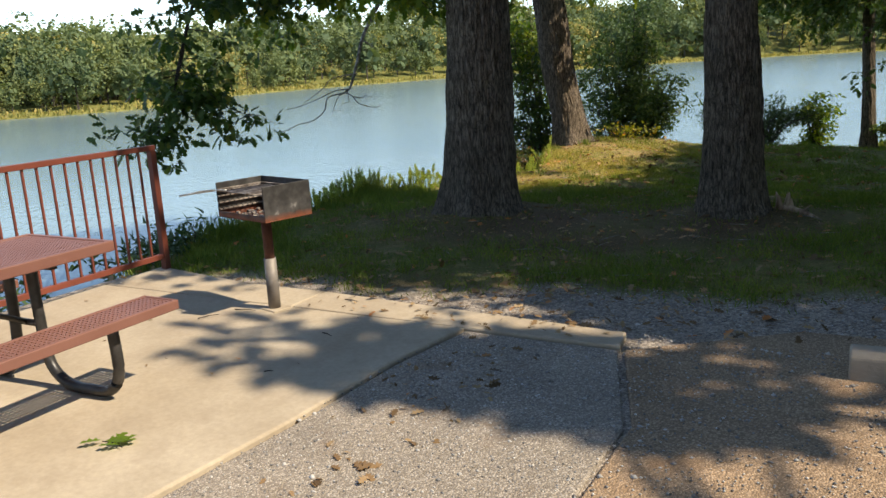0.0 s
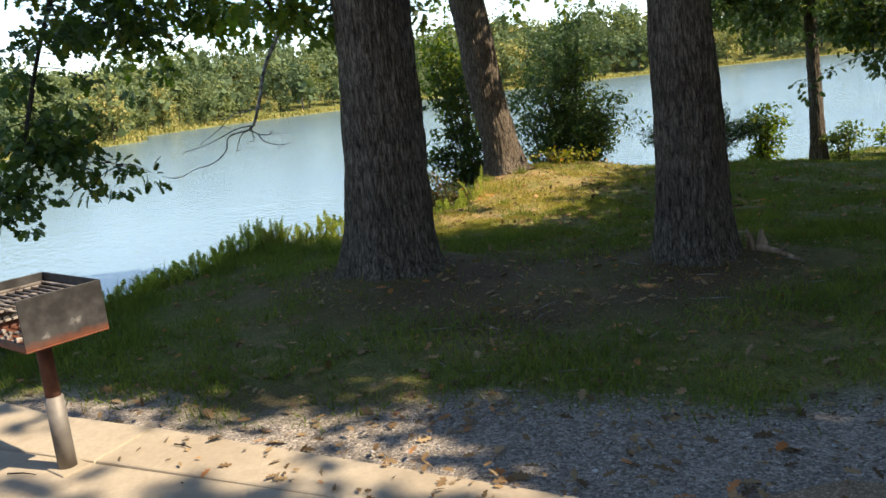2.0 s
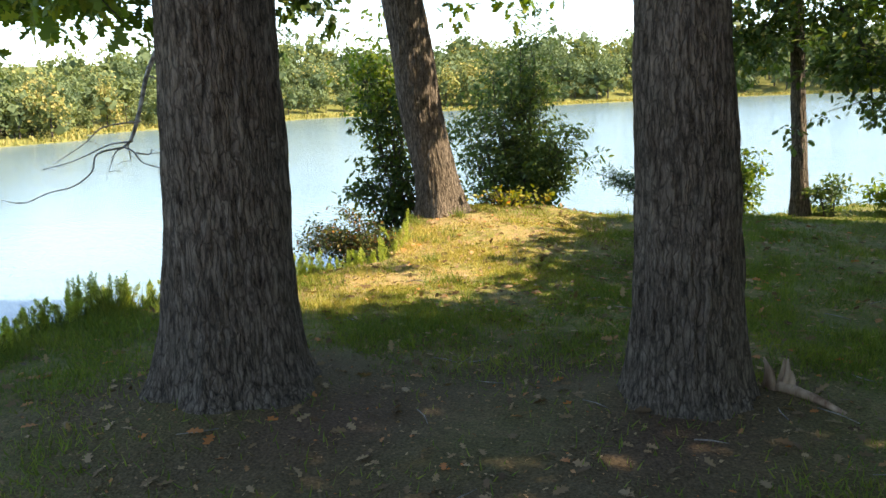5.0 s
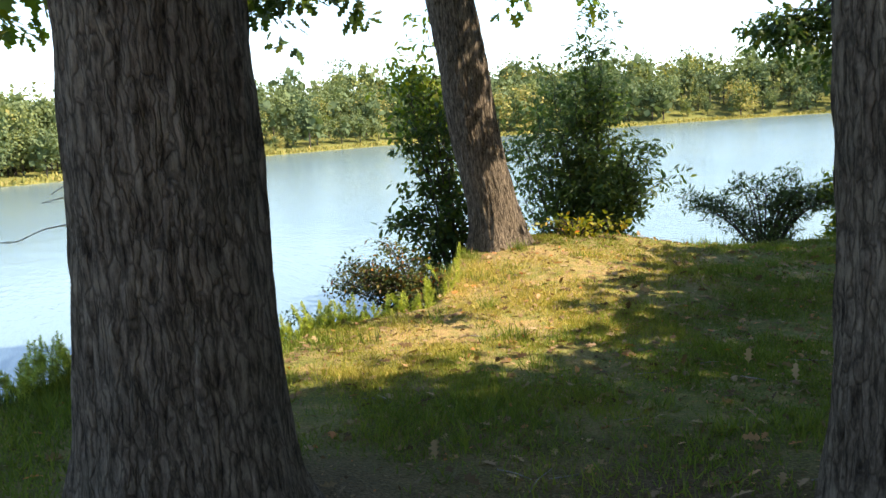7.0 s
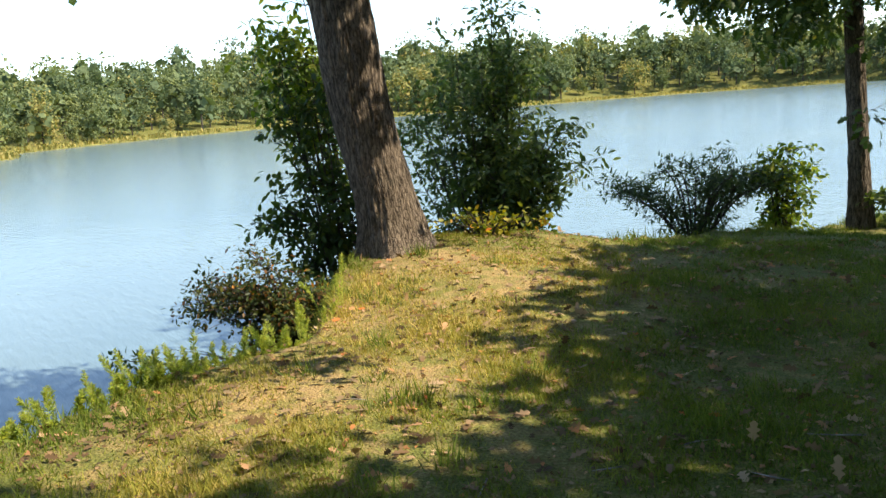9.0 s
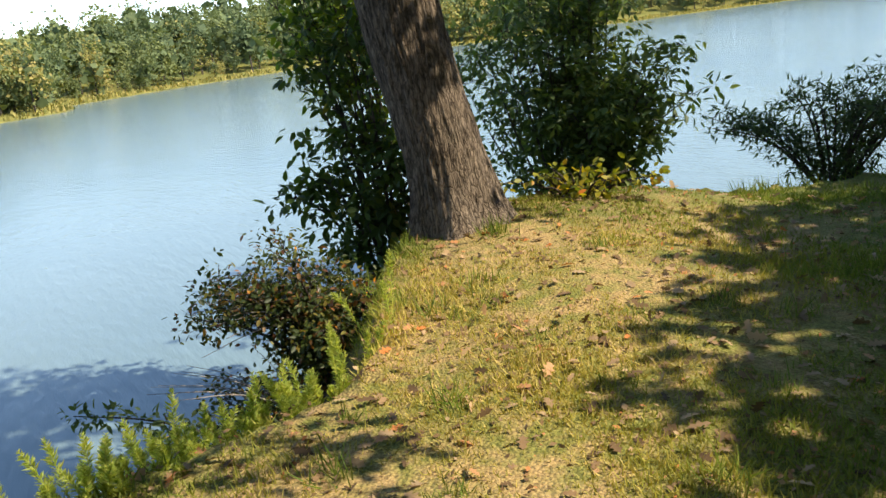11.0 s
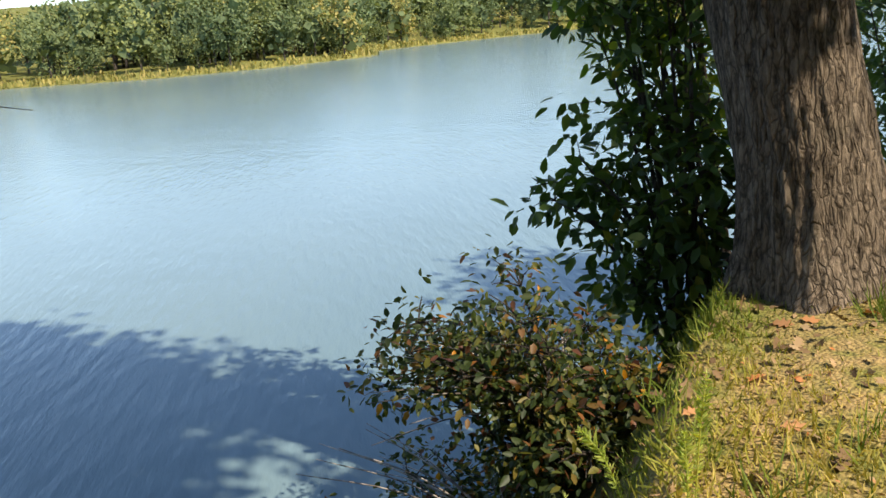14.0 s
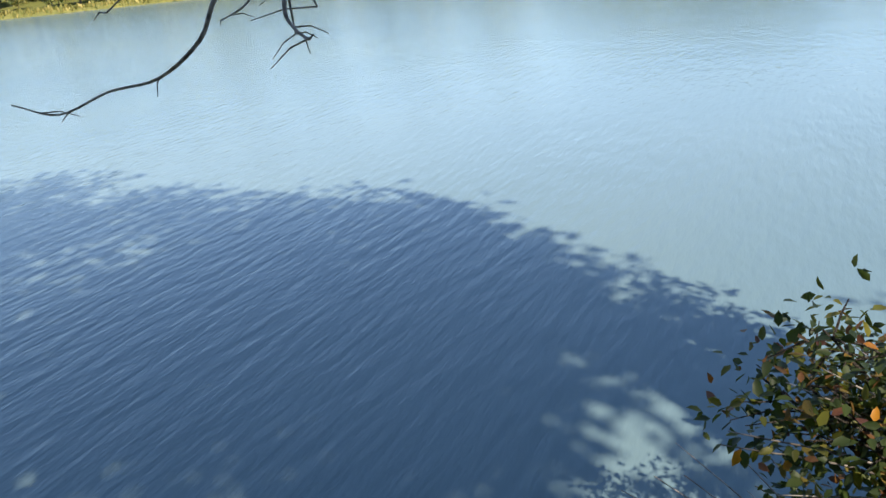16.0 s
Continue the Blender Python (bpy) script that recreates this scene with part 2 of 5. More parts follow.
# the lake: murky water with a wind ripple
m = Mat("lake_water", 0.17, 0, 0.5)
m.b.inputs["IOR"].default_value = 1.333
m.color(m.ramp(m.noise(0.05, 3), (0.35, (0.135, 0.205, 0.23)), (0.65, (0.175, 0.24, 0.24))))
turned = m.node("ShaderNodeMapping")
turned.inputs["Rotation"].default_value = (0, 0, radians(-52))
m.link(m.coord(), turned.inputs[0])
across = m.node("ShaderNodeMapping")
across.inputs["Scale"].default_value = (6.5, 1.5, 1)
m.link(turned.outputs[0], across.inputs[0])
rip = m.noise(1.0, 4, across.outputs[0], 0.55)
swell = m.noise(0.35, 3, m.coord((1.0, 2.0, 1)))
m.bump(m.maths("ADD", rip, m.maths("MULTIPLY", swell, 0.8)), 0.3, 0.075)
MAT["water"] = m.m


# ---- mesh helpers ----
def mesh_of(name, verts, faces, mat, smooth=False):
    me = bpy.data.meshes.new(name)
    me.from_pydata([tuple(v) for v in verts], [], [tuple(f) for f in faces])
    me.materials.append(mat)
    if smooth:
        me.polygons.foreach_set("use_smooth", [True] * len(me.polygons))
    me.update()
    return me


def quick_mesh(name, verts, loops, sizes, mat, smooth=False):
    """A mesh from arrays: corners one after the other, and the number of corners of each face."""
    me = bpy.data.meshes.new(name)
    me.vertices.add(len(verts))
    me.vertices.foreach_set("co", np.asarray(verts, np.float32).ravel())
    me.loops.add(len(loops))
    me.loops.foreach_set("vertex_index", np.asarray(loops, np.int32))
    me.polygons.add(len(sizes))
    me.polygons.foreach_set("loop_start", np.r_[0, np.cumsum(sizes)[:-1]].astype(np.int32))
    me.polygons.foreach_set("loop_total", np.asarray(sizes, np.int32))
    if smooth:
        me.polygons.foreach_set("use_smooth", np.ones(len(sizes), bool))
    me.materials.append(mat)
    me.update(calc_edges=True)
    me.validate()
    return me


def put(name, me, parent=None, label=""):
    ob = new(name, me)
    if parent is not None:
        ob.parent = parent
    if label:
        ob["label"] = label
    if name in ("spray", "stems", "leaves", "ash", "trunks", "crowns"):
        ob["kind"] = "stuff"
    return ob


def part(name, bm, mat, parent=None, label="", smooth=False):
    me = bpy.data.meshes.new(name)
    bm.to_mesh(me)
    bm.free()
    me.materials.append(mat)
    if smooth:
        me.polygons.foreach_set("use_smooth", [True] * len(me.polygons))
    return put(name, me, parent, label)


def thing(name, at, label, category, group="", turn=0.0):
    ob = new(name)
    ob.matrix_world = pose(*at, 0, 0, turn)
    return tagged(ob, label, category, group)


def box(bm, x0, x1, y0, y1, z0, z1, bevel=0.0):
    r = bmesh.ops.create_cube(bm, size=1.0, matrix=Matrix.Translation(((x0 + x1) / 2, (y0 + y1) / 2, (z0 + z1) / 2)) @ Matrix.Diagonal((x1 - x0, y1 - y0, z1 - z0, 1)))
    if bevel:
        es = list({e for v in r["verts"] for e in v.link_edges})
        bmesh.ops.bevel(bm, geom=es, offset=bevel, segments=2, affect="EDGES", profile=0.5)
    return bm


def tube_arrays(points, radii, sides=8, wobble=0.0, close=True):
    """Rings of a bent tapering tube: verts, faces."""
    pts = [Vector(p) for p in points]
    verts, faces = [], []
    ref = Vector((0.31, 0.22, 0.92))
    for i, p in enumerate(pts):
        d = (pts[min(i + 1, len(pts) - 1)] - pts[max(i - 1, 0)]).normalized()
        a = d.cross(ref if abs(d.dot(ref)) < 0.95 else Vector((1, 0, 0))).normalized()
        b = d.cross(a)
        for k in range(sides):
            w = 2 * math.pi * k / sides
            r = float(radii[i]) * (1 + wobble * noise.noise(p * 3 + Vector((math.cos(w), math.sin(w), i * 0.3))))
            verts.append(p + r * (math.cos(w) * a + math.sin(w) * b))
    n = len(pts)
    for i in range(n - 1):
        for k in range(sides):
            j = (k + 1) % sides
            faces.append((i * sides + k, i * sides + j, (i + 1) * sides + j, (i + 1) * sides + k))
    if close:
        faces.append(tuple(range(sides))[::-1])
        faces.append(tuple((n - 1) * sides + k for k in range(sides)))
    return verts, faces


def tube(name, points, radii, mat, parent=None, sides=10, label="", wobble=0.0):
    if isinstance(radii, (int, float)):
        radii = [radii] * len(points)
    v, f = tube_arrays(points, radii, sides, wobble)
    return put(name, mesh_of(name, v, f, mat, True), parent, label)


def smooth_line(points, n):
    """A rounded line through the points (Catmull-Rom), n steps a stretch."""
    p = [Vector(q) for q in points]
    p = [2 * p[0] - p[1]] + p + [2 * p[-1] - p[-2]]
    out = []
    for i in range(1, len(p) - 2):
        for k in range(n):
            t = k / n
            out.append(0.5 * ((2 * p[i]) + (p[i + 1] - p[i - 1]) * t + (2 * p[i - 1] - 5 * p[i] + 4 * p[i + 1] - p[i + 2]) * t**2 + (3 * p[i] - p[i - 1] - 3 * p[i + 1] + p[i + 2]) * t**3))
    return out + [p[-2]]


# leaf outlines: along the leaf, across it, lifted; and the faces
LEAVES = {
    "blade": ([(0, -0.5, 0), (0, 0.5, 0), (0.55, 0.28, 0.06), (0.55, -0.28, 0.06), (1, 0, 0.0)], [(0, 1, 2, 3), (3, 2, 4)]),
    "oval": ([(0, 0, 0), (0.3, -0.5, 0.06), (0.7, -0.38, 0.02), (1, 0, -0.1), (0.7, 0.38, 0.02), (0.3, 0.5, 0.06), (0.5, 0, -0.04)], [(0, 6, 1), (1, 6, 2), (2, 6, 3), (3, 6, 4), (4, 6, 5), (5, 6, 0)]),
    "kite": ([(0, 0, 0), (0.45, -0.5, 0.05), (1, 0, -0.08), (0.45, 0.5, 0.05)], [(0, 1, 2, 3)]),
    "oak": ([(0, 0, 0), (0.18, 0.14, 0.02), (0.3, 0.42, 0.05), (0.42, 0.17, 0.0), (0.58, 0.5, 0.04), (0.68, 0.2, -0.02), (0.86, 0.3, -0.04), (1, 0, -0.1), (0.86, -0.3, -0.04), (0.68, -0.2, -0.02), (0.58, -0.5, 0.04), (0.42, -0.17, 0.0), (0.3, -0.42, 0.05), (0.18, -0.14, 0.02)],
            [(0, 1, 13), (1, 2, 3), (1, 3, 11, 13), (13, 11, 12), (3, 4, 5), (3, 5, 9, 11), (11, 9, 10), (5, 6, 7, 8, 9)]),
    "clump": ([(0, -0.3, 0), (0.25, 0.5, 0.12), (0.62, 0.42, -0.1), (1.0, 0.1, 0.06), (0.8, -0.5, -0.05), (0.35, -0.52, 0.12)], [(0, 1, 2, 5), (5, 2, 3, 4)]),
}


def unit(a):
    return a / np.maximum(np.linalg.norm(a, axis=-1, keepdims=True), 1e-9)


def leaf_cloud(name, at, along, up, length, width, kind, mat, parent=None, label="", tint=None):
    """One leaf at each place, pointing along, its upper side towards up."""
    shape, faces = LEAVES[kind]
    shape = np.array(shape, float)
    at, along = np.asarray(at, float), unit(np.asarray(along, float))
    side = unit(np.cross(up, along))
    over = np.cross(along, side)
    n = len(at)
    length, width = np.broadcast_to(length, n), np.broadcast_to(width, n)
    v = at[:, None] + shape[None, :, 0:1] * (along * length[:, None])[:, None] + shape[None, :, 1:2] * (side * width[:, None])[:, None] + shape[None, :, 2:3] * (over * length[:, None])[:, None]
    k = len(shape)
    flat = np.concatenate([np.array(f) for f in faces])
    loops = (flat[None] + k * np.arange(n)[:, None]).ravel()
    sizes = np.tile([len(f) for f in faces], n)
    me = quick_mesh(name, v.reshape(-1, 3), loops, sizes, mat)
    if tint is not None:
        a = me.attributes.new("tint", "FLOAT", "FACE")
        a.data.foreach_set("value", np.repeat(tint, len(faces)).astype(np.float32))
    return put(name, me, parent, label)


def scatter(n, spread=1.0):
    v = unit(rng.normal(size=(n, 3)))
    return v * spread * rng.random((n, 1)) ** (1 / 2.2)


def foliage(name, centres, radius, per, length, width, kind, mat, parent=None, label="", droop=0.4, flat=0.7):
    """Leaves gathered in clusters round the centres."""
    c = np.repeat(np.asarray(centres, float), per, axis=0)
    n = len(c)
    off = scatter(n) * radius
    off[:, 2] *= flat
    along = unit(off) + rng.normal(size=(n, 3)) * 0.6
    along[:, 2] -= droop
    up = rng.normal(size=(n, 3)) * 0.55 + (0.15, 0, 1)
    size = rng.uniform(0.65, 1.25, n)
    return leaf_cloud(name, c + off, along, up, length * size, width * size, kind, mat, parent, label)


# ---- the lie of the land ----
SHORE = [(-1.2, -60), (-1.2, -3), (-1.2, 2.8), (-1.6, 4.5), (-2.0, 5.7), (-2.1, 6.9), (-1.6, 7.8), (-1.3, 8.6), (-1.1, 9.4), (-0.85, 10.0), (-0.55, 10.6), (-0.6, 11.2), (-0.95, 11.8), (-1.15, 12.5), (-1.4, 13.3), (-1.5, 14.4), (-0.9, 15.4), (0.5, 15.9), (1.7, 16.3), (3.0, 17.3), (4.6, 19.2), (7, 20.3), (10, 21), (20, 24), (70, 40)]
FAR = [(120, 110), (95, 195), (50, 255), (20, 275), (-18, 272), (-46, 250), (-76, 212), (-90, 182), (-97, 150), (-101, 120), (-97, 98), (-88, 92), (-80, 84), (-80, 66), (-86, 56), (-108, 48), (-128, 30), (-140, -40), (-100, -90), (-30, -100)]
LAKE = np.array(SHORE + FAR, float)
HEIGHTS = np.array([(1, 1, -0.02), (4, 1, -0.02), (8, 0, 0), (1, -8, 0), (8, -8, 0), (2, 3, -0.05), (5, 3, -0.06), (0, 5, -0.04), (3.1, 5.1, -0.13), (0.8, 5.7, -0.06), (3.4, 6.4, -0.1), (4, 6.1, -0.16), (2.2, 7.2, -0.18), (1.8, 8.4, -0.26), (1.4, 7.6, -0.21), (2.5, 10.8, -0.42), (1.5, 13.5, -0.40), (1.1, 10.7, -0.28), (0, 10.2, -0.24), (-0.2, 11.2, -0.25), (0.3, 11.6, -0.2), (0, 12.3, -0.1), (-1, 13.5, -0.10), (-0.5, 13.8, -0.12), (0.1, 14.1, -0.12), (-1.2, 15.2, -0.4), (1.5, 16, -0.55), (4.3, 18.1, -0.78), (6, 14, -0.6), (8, 18, -0.8), (10, 8, -0.3), (-1.8, 6.5, -0.16), (-1.2, 9, -0.24), (-0.8, 3.5, -0.08), (20, 15, -0.5), (20, -5, 0.1)])


def lake_distance(p):
    """Metres to the lake's edge; negative inside it."""
    a, b = LAKE, np.roll(LAKE, -1, 0)
    best, inside = np.full(len(p), 1e9), np.zeros(len(p), bool)
    for (ax, ay), (bx, by) in zip(a, b):
        dx, dy = bx - ax, by - ay
        t = np.clip(((p[:, 0] - ax) * dx + (p[:, 1] - ay) * dy) / (dx * dx + dy * dy), 0, 1)
        best = np.minimum(best, np.hypot(p[:, 0] - ax - t * dx, p[:, 1] - ay - t * dy))
        cross = (ay > p[:, 1]) != (by > p[:, 1])
        with np.errstate(divide="ignore", invalid="ignore"):
            inside ^= cross & (p[:, 0] < (bx - ax) * (p[:, 1] - ay) / (by - ay if by != ay else 1e-9) + ax)
    return np.where(inside, -best, best)


def ripple(x, y):
    return 0.022 * np.sin(1.9 * x + 1.1 * y) * np.sin(1.3 * y - 0.7 * x + 1) + 0.010 * np.sin(5.1 * x - 3.7 * y) * np.sin(4.3 * y + 2.9 * x)


def ground_height(x, y, d=None):
    x, y = np.atleast_1d(np.asarray(x, float)), np.atleast_1d(np.asarray(y, float))
    p = np.c_[x, y]
    d = lake_distance(p) if d is None else d
    w = 1 / (((p[:, None] - HEIGHTS[None, :, :2]) ** 2).sum(-1) + 0.35) ** 1.6
    z = (w * HEIGHTS[:, 2]).sum(1) / w.sum(1)
    far = np.clip((np.hypot(x - 2, y - 8) - 40) / 30, 0, 1)
    near = z + ripple(x, y) * np.clip((y - 2.2) / 1.5, 0.0, 1)
    rise = 0.05 + 0.2 * np.clip((np.hypot(x - 2, y - 8) - 150) / 80, 0, 1)
    inland = WATER + 0.15 + 0.5 * np.clip(d / 4, 0, 1) + rise * np.clip(d - 4, 0, 60)
    z = near * (1 - far) + inland * far
    out = np.clip(-d, 0, 50)
    slope = np.where(far > 0.5, 0.5, 1.25)
    z = np.where(d < 0, np.maximum(z - slope * out - 0.25 * np.minimum(out, 0.3), WATER - 0.9), z)
    edge = (1 - far) * np.exp(-((d - 0.1) / 0.35) ** 2)
    return z - 0.05 * edge * (d > 0)


def steps(lo, hi, fine, reach, coarse=5.0, far=320.0, growth=1.12):
    line = list(np.arange(lo, hi, fine))
    for sign, start in ((1, hi), (-1, lo)):
        v, s = start, fine
        while abs(v) < reach:
            line.append(v)
            s = min(s * growth, coarse) if abs(v) < far else s * 1.35
            v += sign * s
        line.append(v)
    return np.unique(np.round(line, 4))


gx, gy = steps(-4.0, 8.0, 0.11, 2600), steps(-2.5, 20.5, 0.11, 2600)
X, Y = np.meshgrid(gx, gy)
flatxy = np.c_[X.ravel(), Y.ravel()]
D = lake_distance(flatxy)
Z = np.concatenate([ground_height(flatxy[i : i + 20000, 0], flatxy[i : i + 20000, 1], D[i : i + 20000]) for i in range(0, len(flatxy), 20000)])
nx, ny = len(gx), len(gy)
idx = np.arange(nx * ny).reshape(ny, nx)
quads = np.stack([idx[:-1, :-1], idx[:-1, 1:], idx[1:, 1:], idx[1:, :-1]], -1).reshape(-1, 4)
me = quick_mesh("ground", np.c_[flatxy, Z], quads.ravel(), np.full(len(quads), 4), MAT["ground"], True)


def lot_edge(x):
    """Where the gravel lot gives way to grass: y for an x."""
    return 2.45 + 0.28 * np.clip(x - 1.5, 0, 3.2) + 0.10 * np.sin(2.7 * x) + 0.06 * np.sin(7.1 * x + 1)


def blob(x, y, cx, cy, rx, ry):
    return np.exp(-(((x - cx) / rx) ** 2 + ((y - cy) / ry) ** 2))


def lushness(x, y):
    """Green turf everywhere but on the dry crest of the mound."""
    dry_crest = 1.15 * blob(x, y, 0.2, 12.0, 1.5, 2.3) + 0.85 * blob(x, y, 0.2, 9.3, 1.0, 1.8)
    return np.clip(1 - dry_crest + 0.3 * np.sin(2.1 * x + 3.3 * y) * np.sin(2.9 * y - 1.3 * x), 0, 1)


fx, fy = flatxy.T
wave = 0.5 + 0.25 * np.sin(3.1 * fx + 1.7 * fy) + 0.25 * np.sin(2.3 * fy - 4.1 * fx + 2)
soilmask = np.clip(1.3 * blob(fx, fy, 2.2, 5.3, 2.0, 1.5) + 0.8 * blob(fx, fy, 0.9, 5.4, 1.1, 1.0) + 0.9 * blob(fx, fy, 3.5, 6.2, 1.1, 0.9) + 0.5 * blob(fx, fy, 2.0, 7.1, 0.8, 0.6) + 0.9 * blob(fx, fy, 2.5, 2.6, 1.8, 0.35), 0, 1) * (0.55 + 0.45 * wave)
lotmask = np.clip((lot_edge(fx) - fy) / 0.35 + 0.5, 0, 1) * (fx > -1.5)
reedmask = (np.hypot(fx - 2, fy - 8) > 45) * np.clip(1 - (D - 4) / 3, 0, 1)
bankmask = np.clip((-D - 0.15) / 0.35, 0, 1) * (np.hypot(fx - 2, fy - 8) < 45)
claymask = np.clip(1.1 * blob(fx, fy, 1.05, 13.5, 0.6, 0.35) + 0.7 * blob(fx, fy, 0.5, 9.6, 0.5, 0.2) + 0.8 * blob(fx, fy, 1.5, 12.2, 0.5, 0.25), 0, 1) * wave
for key, values in (("lush", lushness(fx, fy)), ("clay", claymask), ("soil", soilmask), ("lot", lotmask), ("reed", reedmask), ("bank", bankmask)):
    a = me.attributes.new(key, "FLOAT", "POINT")
    a.data.foreach_set("value", values.astype(np.float32))
tagged(put("ground", me), "sparse mown grass and bare soil on a lakeside mound", "ground", kind="structure")

me = mesh_of("water", [(-420, -320, WATER), (320, -320, WATER), (320, 420, WATER), (-420, 420, WATER)], [(0, 1, 2, 3)], MAT["water"])
tagged(put("water", me), "calm blue lake with a light wind ripple", "water", kind="structure")


# ---- the paved picnic place ----
def slab(name, corners, z0, z1, mat, label, category):
    bm = bmesh.new()
    low = [bm.verts.new((x, y, z0)) for x, y in corners]
    f = bm.faces.new(low)
    r = bmesh.ops.extrude_face_region(bm, geom=[f])
    bmesh.ops.translate(bm, vec=(0, 0, z1 - z0), verts=[v for v in r["geom"] if isinstance(v, bmesh.types.BMVert)])
    bmesh.ops.recalc_face_normals(bm, faces=bm.faces)
    top = [e for e in bm.edges if all(abs(v.co.z - z1) < 1e-5 for v in e.verts)]
    bmesh.ops.bevel(bm, geom=top, offset=0.012, segments=2, affect="EDGES", profile=0.5)
    ob = part(name, bm, mat)
    return tagged(ob, label, category, kind="structure")


slab("pavement_pad", [(-0.62, -6.0), (2.42, -6.0), (2.46, -0.6), (2.53, 0.2), (2.56, 1.0), (2.66, 1.665), (-0.62, 1.665)], -0.3, 0.012, MAT["concrete"], "sun-bleached tan concrete picnic pad", "concrete pad")
slab("pavement_strip", [(-0.62, 1.677), (1.30, 1.677), (1.30, 2.07), (0.5, 2.09), (-0.45, 2.25), (-0.62, 2.27)], -0.3, 0.010, MAT["concrete"], "tan concrete edge strip beside the grass", "concrete strip")
slab("pavement_strip_end", [(1.312, 1.677), (3.64, 1.655), (3.60, 1.90), (2.85, 1.955), (2.2, 2.0), (1.312, 2.065)], -0.3, 0.014, MAT["concrete"], "worn tan concrete curb strip strewn with leaves", "concrete strip")
slab("road_lot", [(2.68, -9.0), (3.95, -9.0), (3.95, 0.7), (3.63, 1.64), (2.68, 1.65), (2.58, 1.0), (2.55, 0.2), (2.48, -0.6), (2.44, -9)], -0.3, -0.003, MAT["lot"], "worn grey chip-sealed parking lot", "parking lot")
slab("road_lot_far", [(3.975, -9.0), (14.0, -9.0), (14.0, 2.4), (4.5, 2.3), (3.66, 1.66), (3.97, 0.75)], -0.3, -0.006, MAT["lot_brown"], "worn brownish chip-sealed parking lot", "parking lot")


# ---- railing ----
def railing(x, y0, y1):
    """A welded steel railing along y, from its end post at y1."""
    th = thing("railing", (x, y1, 0), "red-brown painted steel railing with upright bars beside the lake", "railing")
    L = y1 - y0

    def bar(name, a, b, c, d, e, f):
        return part(name, box(bmesh.new(), a, b, c, d, e, f, 0.004), MAT["red"], th)

    bar("top_rail", -0.025, 0.025, -L, 0.028, 1.02, 1.062)
    bar("bottom_rail", -0.02, 0.02, -L, -0.03, 0.10, 0.145)
    for y in (0.0, -1.9, -3.8):
        bar("post", -0.028, 0.028, y - 0.028, y + 0.027, 0.008, 1.018)
    n = int(L / 0.115)
    for i in range(1, n):
        y = -0.02 - i * 0.115
        if min(abs(y + 1.9), abs(y + 3.8)) > 0.05:
            bar("baluster", -0.009, 0.009, y - 0.009, y + 0.009, 0.14, 1.025)
    return th


railing(-0.52, -4.2, 2.235)


# ---- picnic table ----
def perforated(bm, x0, x1, y0, y1, z, pitch=0.036, hole=0.5, thick=0.004):
    """A sheet with rows of square holes."""
    nx_, ny_ = int((x1 - x0) / pitch), int((y1 - y0) / pitch)
    px, py = (x1 - x0) / nx_, (y1 - y0) / ny_
    grid = {}

    def v(i, j):
        if (i, j) not in grid:
            fx_ = i // 2 * px + (px * hole if i % 2 else 0)
            fy_ = j // 2 * py + (py * hole if j % 2 else 0)
            grid[i, j] = bm.verts.new((x0 + fx_, y0 + fy_, z))
        return grid[i, j]

    for i in range(2 * nx_):
        for j in range(2 * ny_):
            if i % 2 and j % 2:
                continue
            bm.faces.new((v(i, j), v(i + 1, j), v(i + 1, j + 1), v(i, j + 1)))
    r = bmesh.ops.extrude_face_region(bm, geom=list(bm.faces))
    bmesh.ops.translate(bm, vec=(0, 0, -thick), verts=[q for q in r["geom"] if isinstance(q, bmesh.types.BMVert)])
    return bm


def frame_rim(bm, x0, x1, y0, y1, z0, z1, w):
    box(bm, x0, x0 + w, y0, y1, z0, z1, 0.006)
    box(bm, x1 - w, x1, y0, y1, z0, z1, 0.006)
    box(bm, x0 + w, x1 - w, y0, y0 + w, z0, z1, 0.006)
    box(bm, x0 + w, x1 - w, y1 - w, y1, z0, z1, 0.006)
    return bm


